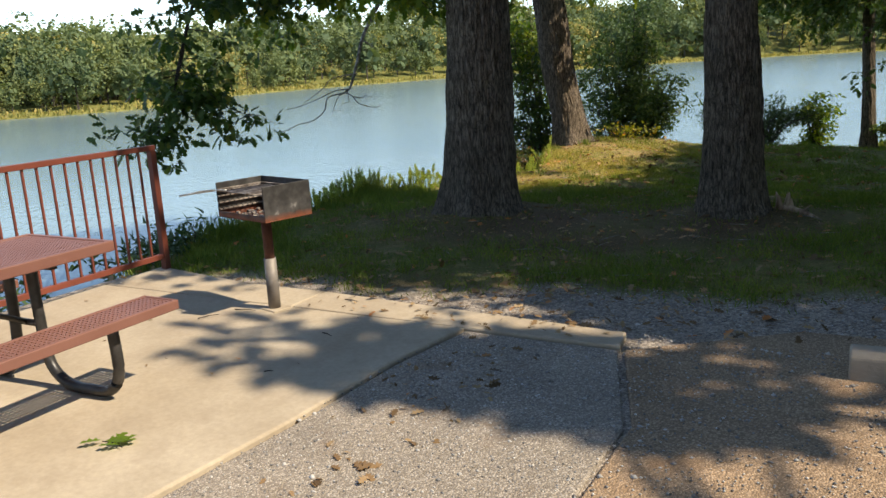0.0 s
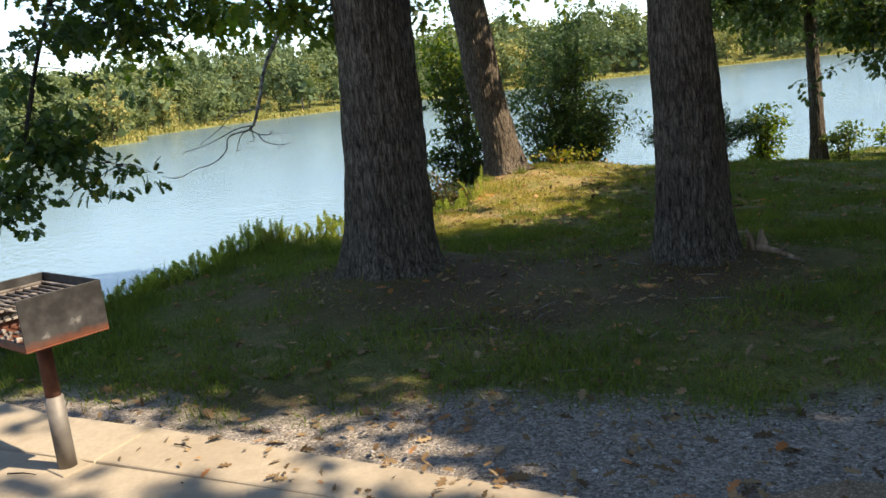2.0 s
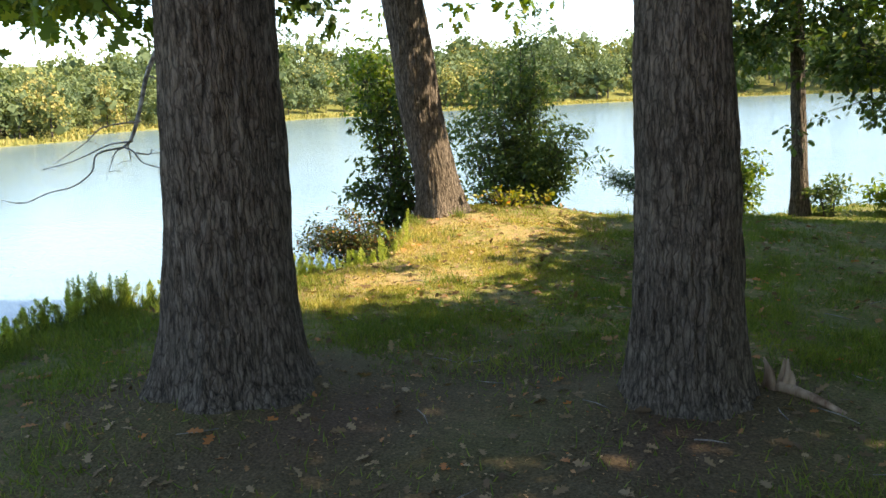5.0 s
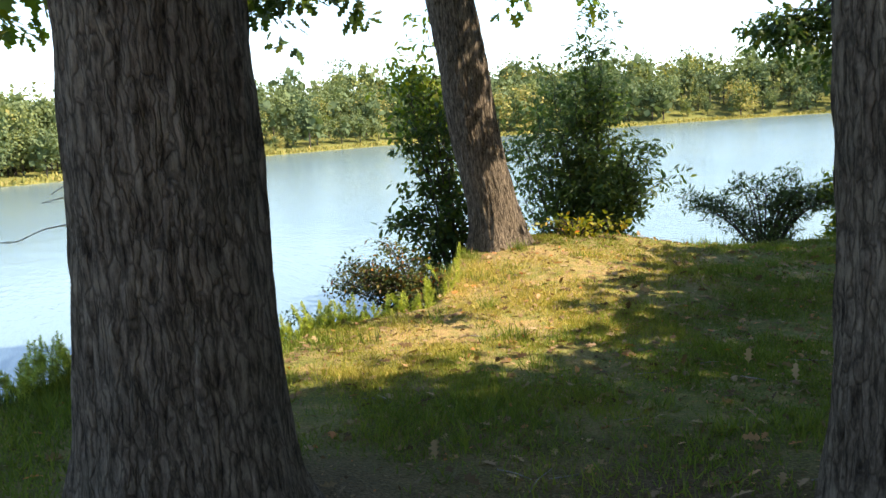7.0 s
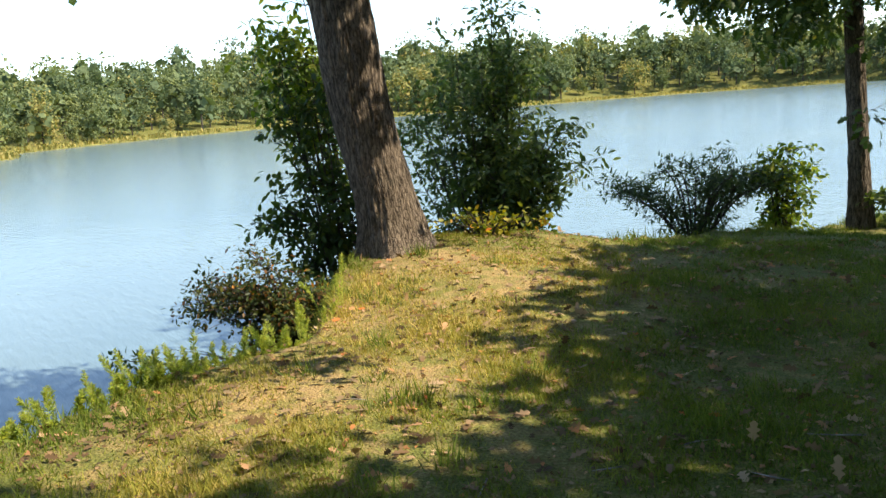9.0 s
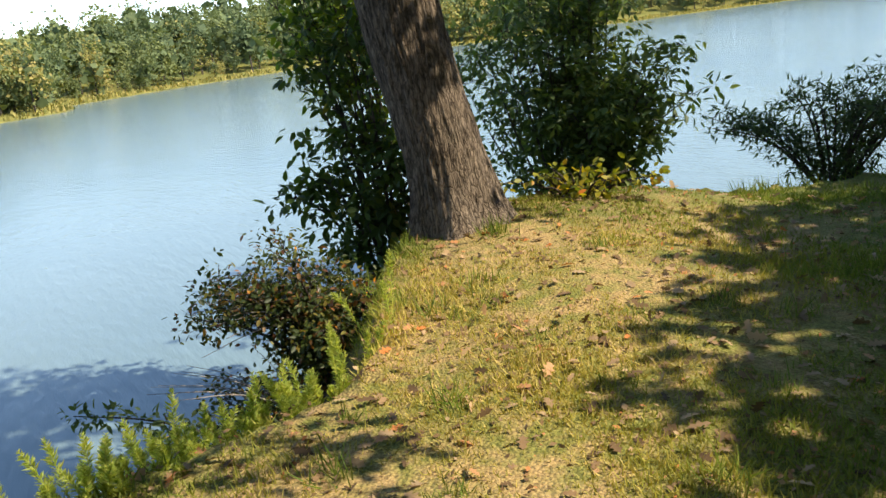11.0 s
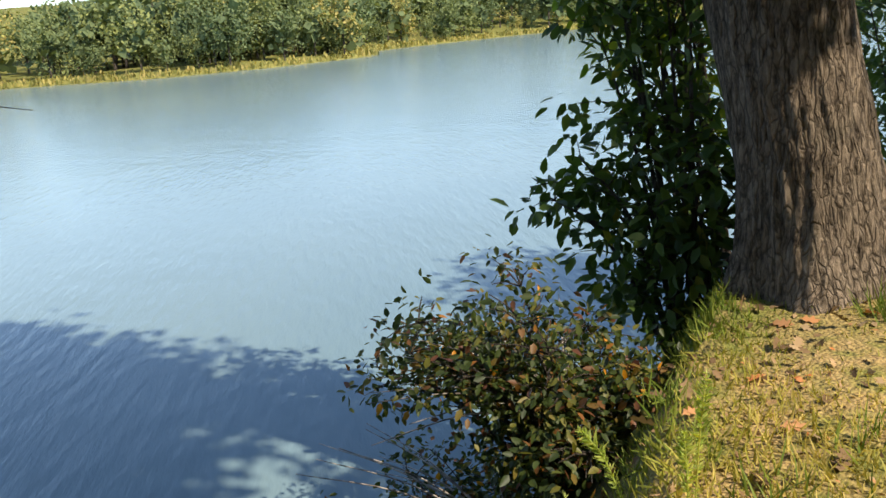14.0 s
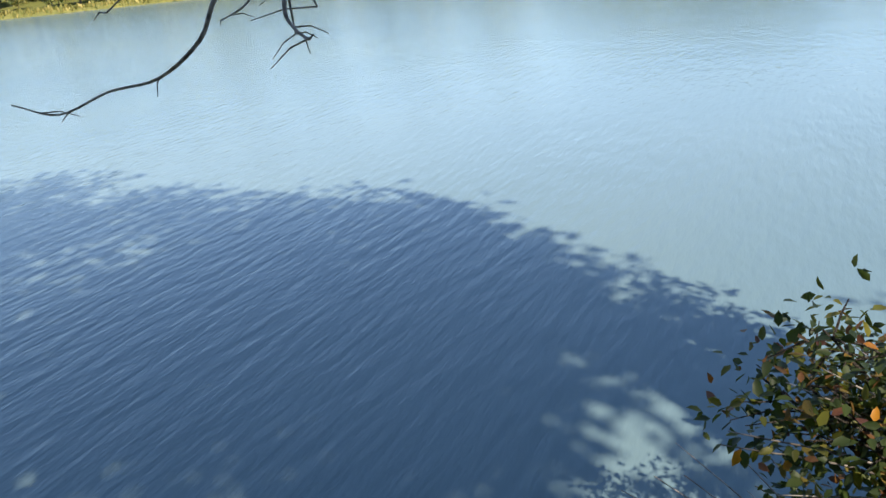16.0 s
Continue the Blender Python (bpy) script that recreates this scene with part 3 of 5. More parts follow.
def picnic_table(x, y):
    th = thing("picnic_table", (x, y, 0.012), "brown plastic-coated perforated steel picnic table with black pipe legs", "picnic table")
    L = 1.83
    top = part("tabletop", perforated(bmesh.new(), -0.345, 0.345, -L + 0.01, -0.01, 0.742, 0.023), MAT["brown"], th)
    part("rim", frame_rim(bmesh.new(), -0.365, 0.365, -L, 0, 0.69, 0.748, 0.03), MAT["brown"], top)
    for s in (-1, 1):
        a, b = sorted((s * 0.545, s * 0.80))
        seat = part("bench", perforated(bmesh.new(), a + 0.012, b - 0.012, -L + 0.01, -0.01, 0.452, 0.026), MAT["brown"], th)
        part("rim", frame_rim(bmesh.new(), a, b, -L, 0, 0.405, 0.457, 0.022), MAT["brown"], seat)
        for yy in (-0.33, -1.5):
            line = smooth_line([(s * 0.10, yy, 0.70), (s * 0.115, yy, 0.30), (s * 0.15, yy, 0.12), (s * 0.28, yy, 0.035), (s * 0.45, yy, 0.03), (s * 0.60, yy, 0.05), (s * 0.68, yy, 0.16), (s * 0.675, yy, 0.42)], 6)
            tube("leg", line, 0.029, MAT["pipe"], th, 14)
    for yy in (-0.33, -1.5):
        part("crossbar", box(bmesh.new(), -0.30, 0.30, yy - 0.02, yy + 0.02, 0.66, 0.69, 0.003), MAT["pipe"], th)
    tube("brace", [(0, -0.33, 0.35), (0, -0.92, 0.66)], 0.015, MAT["pipe"], th)
    tube("brace", [(0, -1.5, 0.35), (0, -0.92, 0.66)], 0.015, MAT["pipe"], th)
    tube("stretcher", [(-0.11, -0.33, 0.35), (0.11, -0.33, 0.35)], 0.018, MAT["pipe"], th)
    tube("stretcher", [(-0.11, -1.5, 0.35), (0.11, -1.5, 0.35)], 0.018, MAT["pipe"], th)
    return th


picnic_table(0.89, 0.36)


# ---- park grill ----
def park_grill(x, y, turn):
    th = thing("park_grill", (x, y, 0.01), "sooty rusted steel park grill with open fire box on a post", "grill", turn=turn)
    part("footing", box(bmesh.new(), -0.07, 0.09, -0.07, 0.07, -0.02, 0.012, 0.008), MAT["concrete"], th)
    tube("sleeve", [(0, 0, 0.0), (0, 0, 0.36)], 0.042, MAT["greypipe"], th, 20, "grey pipe sleeve")
    tube("post", [(0, 0, 0.30), (0, 0, 0.66)], 0.034, MAT["rust"], th, 20, "rusted post")
    z0, z1, a, b, w = 0.655, 0.885, 0.27, 0.185, 0.008
    fire = part("fire_box", box(box(box(box(bmesh.new(), -a, a, -b, b, z0, z0 + w, 0.002), a - w, a, -b, b, z0 + w, z1, 0.003), -a, a - w, b - w, b, z0 + w, z1, 0.003), -a, -a + w, -b, b - w, z0 + w, z1, 0.003), MAT["soot"], th)
    fire.data.transform(Matrix.Translation((0, 0, -z0)))
    fire.location = (0, 0, z0)
    part("lip", box(bmesh.new(), -a + w, a - w, -b, -b + w, 0, 0.04, 0.002), MAT["soot"], fire)
    for k in range(4):
        zz = 0.045 + k * 0.045
        part("ledge", box(bmesh.new(), -a + w, a - w, b - w - 0.022, b - w - 0.002, zz, zz + 0.010, 0.002), MAT["ash"], fire, "ash-grey grate ledge")
        part("ledge", box(bmesh.new(), -a + w + 0.002, -a + w + 0.022, -b, b - 0.03, zz, zz + 0.010, 0.002), MAT["ash"], fire, "ash-grey grate ledge")
    grate = part("grate_frame", box(bmesh.new(), -a + 0.025, -a + 0.037, -b + 0.01, b - 0.035, 0.150, 0.160, 0.002), MAT["ash"], th)
    part("grate_end", box(bmesh.new(), a - 0.037, a - 0.025, -b + 0.01, b - 0.035, 0.150, 0.160, 0.002), MAT["ash"], grate)
    grate.location = (0, 0, z0 + 0.018)
    for k in range(9):
        yy = -b + 0.022 + k * 0.038
        tube("grate_bar", [(-a + 0.03, yy, 0.155), (a - 0.03, yy, 0.155)], 0.0055, MAT["ash"], grate, 8)
    for s in (-1,):
        tube("handle", smooth_line([(-a + 0.10, -b + 0.02, 0.165), (-a - 0.02, -b - 0.06, 0.165), (-a - 0.09, -b - 0.17, 0.15), (-a - 0.12, -b - 0.20, 0.145), (-a - 0.125, -b - 0.18, 0.145), (-a - 0.08, -b - 0.12, 0.152), (-a + 0.04, -b + 0.02, 0.165)], 5), 0.006, MAT["steel"], grate, 8, "coiled bright steel handle")
    ash = bmesh.new()
    for k in range(26):
        u = rng.uniform(-1, 1, 2)
        bmesh.ops.create_icosphere(ash, subdivisions=1, radius=0.022, matrix=Matrix.Translation((u[0] * 0.2, u[1] * 0.13, z0 + 0.014)) @ Euler((0, 0, u[0] * 7)).to_matrix().to_4x4() @ Matrix.Diagonal((1.6, 0.8, 0.6, 1)))
    part("ash", ash, MAT["ash"], th, "pale ash and charcoal")
    return th


park_grill(1.233, 1.59, -14)


# ---- wheel stop ----
def wheel_stop(x, y, turn):
    bm = bmesh.new()
    sec = [(-0.085, 0), (-0.075, 0.12), (-0.05, 0.15), (0.05, 0.15), (0.075, 0.12), (0.085, 0)]
    ends = [[bm.verts.new((xx, a, b)) for a, b in sec] for xx in (0, 1.8)]
    for i in range(5):
        bm.faces.new((ends[0][i], ends[0][i + 1], ends[1][i + 1], ends[1][i]))
    bm.faces.new(ends[0][::-1])
    bm.faces.new(ends[1])
    bm.faces.new((ends[0][0], ends[1][0], ends[1][5], ends[0][5]))
    bmesh.ops.recalc_face_normals(bm, faces=bm.faces)
    bmesh.ops.bevel(bm, geom=list(bm.edges), offset=0.012, segments=2, affect="EDGES", profile=0.5)
    ob = part("wheel_stop", bm, MAT["block"])
    ob.matrix_world = pose(x, y, -0.014, 0, 0, turn)
    return tagged(ob, "weathered grey concrete wheel stop on the gravel", "wheel stop")


wheel_stop(4.77, 1.70, 3)


# ---- trees ----
def trunk_mesh(name, line, radii, mat, flare=0.5, lobes=5, seed=0, sides=150, rows=190, ridge=0.024, roots=()):
    """A trunk with a root flare and furrowed bark."""
    pts = smooth_line(line, 24)
    ts = np.linspace(0, len(pts) - 1, rows)
    base = np.array(pts)
    cen = np.stack([np.interp(ts, np.arange(len(pts)), base[:, k]) for k in range(3)], 1)
    key = np.linspace(0, len(pts) - 1, len(radii))
    rad = np.interp(ts, key, radii)
    th = np.linspace(0, 2 * np.pi, sides, endpoint=False)
    r0 = np.random.default_rng(seed)
    ph = r0.uniform(0, 6.28, 12)
    h = (cen[:, 2] - cen[0, 2])[:, None]
    lob = sum(np.cos((lobes + k) * th + ph[k]) * (0.55 - 0.14 * k) for k in range(3))[None]
    r = rad[:, None] * (1 + flare * np.exp(-h / 0.22) * (0.85 + 0.45 * lob) + 0.13 * np.exp(-h / 0.6) * (1 + 0.5 * lob))
    for ang, size, wide in roots:
        d = np.angle(np.exp(1j * (th - ang)))
        r = r + (size * np.exp(-(d / wide) ** 2))[None] * np.exp(-h / 0.10)
    r = r * (1 + 0.03 * np.sin(2 * th + ph[4] + 0.8 * h) + 0.025 * np.sin(3 * th + ph[5] - 1.1 * h))
    fur = np.zeros_like(r)
    for i in range(rows):
        for k in range(sides):
            a, b = math.cos(th[k]), math.sin(th[k])
            p = Vector((a * 7.5 + ph[6], b * 7.5, cen[i, 2] * 2.2 + 0.6 * math.sin(3 * th[k])))
            fur[i, k] = abs(noise.noise(p)) * 1.5 + 0.35 * noise.noise(p * 2.7)
    r = r + ridge * (fur - 0.35)
    v = np.stack([cen[:, 0:1] + r * np.cos(th), cen[:, 1:2] + r * np.sin(th), np.repeat(cen[:, 2:3], sides, 1)], -1)
    ids = np.arange(rows * sides).reshape(rows, sides)
    nxt = np.roll(ids, -1, 1)
    q = np.stack([ids[:-1], nxt[:-1], nxt[1:], ids[1:]], -1).reshape(-1, 4)
    return quick_mesh(name, v.reshape(-1, 3), q.ravel(), np.full(len(q), 4), mat, True)


def limb(th, line, r0, r1, mat, name="limb", n=7, sides=9):
    pts = smooth_line(line, n)
    return tube(name, pts, list(np.linspace(r0, r1, len(pts))), mat, th, sides, wobble=0.25)


def crown_points(centre, size, n, shell=0.55):
    v = unit(rng.normal(size=(n, 3)))
    return np.array(centre) + v * np.array(size) * (shell + (1 - shell) * rng.random((n, 1)))


def tree(label, line, radii, crown, size, clusters, more=(), leaf=0.27, kind="kite", mat="oak_leaf", bark="bark", per=44, spread=0.85, limbs=7, **trunk):
    th = thing("tree", line[0], label, "tree", "lakeside trees")
    o = Vector(line[0])
    put("trunk", trunk_mesh("trunk", [Vector(p) - o for p in line], radii, MAT[bark], **trunk), th, "furrowed grey-brown bark")
    tip = Vector(line[-1]) - o
    c = np.array(crown) - np.array(o)
    pts = crown_points(c, size, clusters)
    for c2, s2, n2 in more:
        pts = np.concatenate([pts, crown_points(np.array(c2) - np.array(o), s2, n2)])
        limb(th, [tip * 0.8, (tip + Vector(np.array(c2) - np.array(o))) / 2, Vector(np.array(c2) - np.array(o))], radii[-1] * 0.5, 0.02, MAT[bark])
    foliage("crown", pts, spread, per, leaf, leaf * 0.6, kind, MAT[mat], th, "green leaves")
    for k in range(limbs):
        g = Vector(pts[k * 3])
        mid = tip.lerp(g, 0.5) + Vector((0, 0, 0.6))
        limb(th, [tip - Vector((0, 0, 0.8 * (k % 3))), mid, g], radii[-1] * 0.55, 0.02, MAT[bark])
    return th


oak = tree("large oak with deeply furrowed dark bark and root flare", [(0.77, 5.68, -0.28), (0.80, 5.71, 1.2), (0.82, 5.72, 2.6), (0.75, 5.8, 4.6), (0.9, 6.0, 6.8)], [0.385, 0.35, 0.335, 0.31, 0.2], (0.3, 6.6, 9.3), (4.8, 4.8, 3.2), 330, seed=3, flare=0.66, roots=((-0.55, 0.28, 0.25), (0.75, 0.2, 0.2)))
oak2 = tree("oak with dark furrowed bark and spreading roots", [(3.37, 6.42, -0.36), (3.37, 6.41, 1.0), (3.34, 6.4, 2.2), (3.5, 6.6, 4.4), (3.5, 7.0, 6.8)], [0.30, 0.272, 0.24, 0.22, 0.15], (3.8, 5.2, 8.4), (4.6, 3.2, 3.4), 300, (((2.5, 11.1, 8.4), (2.6, 2.6, 1.6), 115),), seed=5, flare=0.62, roots=((-0.35, 0.55, 0.16), (-1.6, 0.25, 0.22), (3.0, 0.3, 0.2)))
oak3 = tree("leaning oak with sunlit grey bark on the bank", [(-0.99, 13.5, -0.3), (-1.08, 13.46, 0.4), (-1.25, 13.4, 1.4), (-1.43, 13.32, 2.93), (-1.9, 13.2, 5.0), (-2.0, 13.3, 7.0)], [0.37, 0.325, 0.315, 0.30, 0.26, 0.18], (0.6, 11.6, 7.8), (3.0, 2.2, 2.0), 130, seed=9, bark="bark_grey", flare=0.45, roots=((-0.3, 0.4, 0.22),))
oak4 = tree("slender dark tree at the water's edge", [(4.25, 18.1, -0.95), (4.2, 18.1, 0.4), (4.12, 18.11, 2.0), (4.05, 18.12, 4.0), (4.1, 18.0, 6.5)], [0.15, 0.13, 0.122, 0.11, 0.07], (4.2, 18.0, 6.0), (3.2, 2.4, 2.2), 110, seed=12, flare=0.35, sides=60, rows=90, per=50, kind="oak", leaf=0.2, spread=0.75)
# trees that stand east of the walk and shade it
tree("broad oak shading the grass and lot", [(9.8, 4.6, -0.3), (9.8, 4.6, 3.0), (9.7, 4.8, 6.0)], [0.35, 0.3, 0.18], (9.0, 5.85, 7.6), (5.2, 2.9, 2.6), 370, seed=21, sides=40, rows=40)
tree("oak shading the gravel lot", [(12.4, -1.0, -0.3), (12.4, -1.0, 3.0), (12.4, -0.8, 6.0)], [0.33, 0.28, 0.16], (10.8, 1.82, 8.6), (1.8, 0.15, 1.0), 24, (((13.0, 3.15, 8.6), (1.9, 0.6, 1.0), 50),), spread=0.5, limbs=3, seed=22, sides=40, rows=40)
tree("low spreading tree shading the slope", [(11.6, 12.2, -0.8), (11.6, 12.2, 2.0), (11.5, 12.2, 4.0)], [0.25, 0.2, 0.12], (9.1, 12.9, 4.4), (3.3, 4.6, 1.5), 430, (((9.0, 8.7, 5.4), (2.8, 1.7, 1.4), 105),), seed=23, sides=40, rows=40)


# unseen trees added to close the east and south and block sky light
def backdrop_tree(x, y, h, seed):
    z = gz(x, y)
    return tree("unseen leafy oak added to block sky light", [(x, y, z - 0.2), (x + 0.1, y, z + h * 0.25), (x, y + 0.1, z + h * 0.55)], [0.3, 0.26, 0.14], (x, y, z + h * 0.56), (3.4, 3.4, h * 0.42), 130, leaf=0.45, per=26, spread=1.2, limbs=4, seed=seed, sides=24, rows=20)


def gz(x, y):
    return float(ground_height([x], [y])[0])


for i, (x, y, h) in enumerate([(16.5, -9, 9), (17, -3.5, 9), (17, 2.2, 8.5), (17.5, 8, 12), (17, 14, 11.5), (17.5, 20.5, 11), (11.5, -11, 12), (6, -12.5, 12), (0.5, -12, 12), (22, 5, 14), (22, 12, 14), (22.5, -2, 14)]):
    backdrop_tree(x, y, h, 40 + i)


# ---- hanging branches of the oaks ----
def hanging(th, line, r0, sprays, leaf, kind, mat, per=20, radius=0.28, r1=0.012, bark="twig", label="hanging leafy branch", reach=0.5):
    """A branch that droops, with side twigs and leaves at their ends. In world places."""
    o = th.matrix_world.translation
    pts = smooth_line([Vector(p) - o for p in line], 8)
    br = tube("branch", pts, list(np.linspace(r0, r1, len(pts))), MAT[bark], th, 8, label, 0.2)
    cs = []
    verts, faces = [], []
    for k in range(sprays):
        a = pts[rng.integers(len(pts) // 4, len(pts))]
        d = Vector(rng.normal(size=3)) * reach
        d.z = -abs(d.z) * 0.6
        b = a + d
        v, f = tube_arrays([a, a.lerp(b, 0.5) + Vector((0, 0, 0.05)), b], [0.008, 0.006, 0.003], 5)
        faces += [tuple(i + len(verts) for i in q) for q in f]
        verts += v
        cs += [a.lerp(b, 0.6), b, b + Vector(rng.normal(size=3)) * 0.12]
    put("spray", mesh_of("spray", verts, faces, MAT[bark]), br)
    foliage("leaves", cs, radius * 0.72, per, leaf, leaf * 0.74, kind, MAT[mat], br, droop=0.7)
    return br


hanging(oak, [(0.5, 5.8, 4.4), (-1.6, 5.9, 4.2), (-3.1, 6.2, 3.6), (-3.66, 6.1, 2.7), (-3.9, 5.9, 1.86), (-4.0, 5.78, 1.35)], 0.05, 36, 0.15, "oak", "oak_leaf", 9, 0.26, reach=0.38)
hanging(oak, [(-3.85, 5.95, 2.0), (-3.98, 5.78, 1.4), (-4.13, 5.61, 0.98), (-4.18, 5.53, 0.7)], 0.014, 17, 0.15, "oak", "oak_leaf", 7, 0.2, 0.004, reach=0.28)
hanging(oak, [(-3.85, 5.95, 1.75), (-3.72, 6.1, 1.38), (-3.56, 6.25, 1.19), (-3.26, 6.55, 0.99)], 0.012, 14, 0.15, "oak", "oak_leaf", 7, 0.18, 0.004, reach=0.24)
hanging(oak, [(-1.6, 5.9, 4.2), (-2.6, 6.2, 3.3), (-3.0, 6.5, 2.85), (-3.1, 6.7, 2.65)], 0.03, 30, 0.15, "oak", "oak_leaf", 9, 0.26, reach=0.45)
hanging(oak, [(-1.2, 6.1, 4.3), (-2.0, 6.8, 3.2), (-2.4, 7.1, 2.7), (-2.5, 7.2, 2.5)], 0.03, 26, 0.14, "oak", "bright_leaf", 9, 0.24, reach=0.4)
hanging(oak, [(-0.2, 6.3, 4.3), (-0.9, 7.6, 3.3), (-1.1, 8.2, 2.75), (-1.2, 8.3, 2.6)], 0.03, 10, 0.14, "oak", "oak_leaf", 9, 0.2, reach=0.28)
hanging(oak, [(0.3, 5.7, 4.4), (-0.1, 5.2, 3.3), (0.02, 5.25, 2.6), (0.08, 5.3, 2.35)], 0.02, 18, 0.13, "oak", "bright_leaf", 10, 0.22, reach=0.26)
hanging(oak, [(0.6, 5.9, 4.6), (-0.6, 7.6, 3.6), (-1.0, 8.6, 2.9), (-1.15, 8.8, 2.65)], 0.03, 20, 0.13, "oak", "oak_leaf", 10, 0.22, reach=0.34)
hanging(oak, [(-0.6, 7.6, 3.6), (-0.5, 8.6, 3.0), (-0.7, 9.1, 2.55)], 0.02, 12, 0.13, "oak", "oak_leaf", 12, 0.2, reach=0.22)
hanging(oak3, [(-1.7, 13.2, 4.6), (-0.4, 12.0, 3.8), (0.8, 10.8, 3.2), (1.6, 10.2, 2.85), (2.4, 10.3, 2.9)], 0.03, 14, 0.13, "oak", "bright_leaf", 9, 0.22, reach=0.3)
# unseen limb above the view, added to dapple the leaning trunk with shade
hanging(oak3, [(-1.6, 13.25, 4.4), (0.5, 13.5, 6.8), (2.2, 13.75, 7.2), (2.7, 13.8, 6.0), (2.8, 13.8, 4.7)], 0.05, 40, 0.16, "kite", "oak_leaf", 9, 0.28, reach=0.5)
hanging(oak4, [(4.1, 18.1, 4.2), (3.4, 18.1, 3.4), (2.6, 18.1, 2.85), (2.0, 18.0, 2.75)], 0.04, 40, 0.13, "oak", "oak_leaf", 15, 0.3, reach=0.42)
hanging(oak4, [(4.1, 18.1, 4.0), (3.8, 17.8, 3.0), (3.4, 17.7, 2.4), (3.2, 17.7, 2.1)], 0.04, 34, 0.13, "oak", "oak_leaf", 15, 0.28, reach=0.36)
hanging(oak4, [(4.1, 18.1, 3.8), (4.7, 17.3, 2.9), (5.1, 16.6, 2.0), (5.2, 16.4, 1.25)], 0.04, 52, 0.13, "oak", "oak_leaf", 15, 0.3, reach=0.45)
hanging(oak4, [(4.1, 18.1, 4.6), (5.2, 17.2, 3.6), (5.9, 16.4, 2.6), (6.1, 16.2, 1.7)], 0.04, 50, 0.13, "oak", "bright_leaf", 15, 0.3, reach=0.5)


def dead_branch(th):
    """The bare forked branch that hangs over the water."""
    o = th.matrix_world.translation
    P = lambda *p: Vector(p) - o
    main = smooth_line([P(-0.6, 6.4, 5.6), P(-1.6, 8.2, 4.4), P(-3.61, 11.22, 3.44), P(-3.80, 11.09, 2.96), P(-4.00, 10.96, 2.59), P(-4.20, 10.82, 2.14), P(-4.31, 10.74, 1.69), P(-4.43, 10.65, 1.28), P(-4.53, 10.58, 1.15)], 5)
    br = tube("dead_branch", main, list(np.linspace(0.055, 0.02, len(main))), MAT["dead"], th, 9, "bare dead branch", 0.3)
    ends = [
        [(-4.43, 10.65, 1.22), (-4.75, 10.56, 1.19), (-5.08, 10.46, 1.06), (-5.36, 10.38, 0.96), (-5.71, 10.24, 0.88)],
        [(-4.53, 10.58, 1.15), (-4.72, 10.28, 1.08), (-4.71, 10.13, 0.85), (-4.82, 9.89, 0.68), (-4.96, 9.62, 0.63), (-5.10, 9.33, 0.53), (-5.20, 9.09, 0.60)],
        [(-4.53, 10.58, 1.15), (-4.71, 10.59, 1.07), (-4.88, 10.61, 0.81)],
        [(-4.53, 10.58, 1.15), (-4.35, 10.56, 1.08), (-4.19, 10.53, 0.94), (-3.92, 10.58, 0.86), (-3.68, 10.59, 0.89)],
        [(-4.49, 10.61, 1.20), (-4.55, 10.71, 0.95)],
        [(-4.32, 10.73, 1.49), (-4.47, 10.48, 1.47), (-4.58, 10.24, 1.42), (-4.67, 10.01, 1.23), (-4.86, 9.71, 1.02)],
        [(-4.20, 10.82, 2.11), (-4.16, 10.99, 2.03), (-4.13, 11.16, 1.92)],
        [(-4.40, 10.67, 1.06), (-4.19, 10.68, 1.04), (-4.08, 10.61, 1.12)],
    ]
    for i, e in enumerate(ends):
        pts = smooth_line([P(*q) for q in e], 5)
        tube("dead_twig", pts, list(np.linspace(0.015, 0.004, len(pts))), MAT["dead"], br, 6, wobble=0.3)
        for j in range(3):
            a = pts[rng.integers(len(pts) // 2, len(pts))]
            q = a + Vector((rng.normal() * 0.12, rng.normal() * 0.16, -abs(rng.normal()) * 0.07))
            tube("dead_twig", [a, a.lerp(q, 0.5) + Vector((0, 0, 0.02)), q], [0.005, 0.004, 0.002], MAT["dead"], br, 5)
    return br


dead_branch(oak)


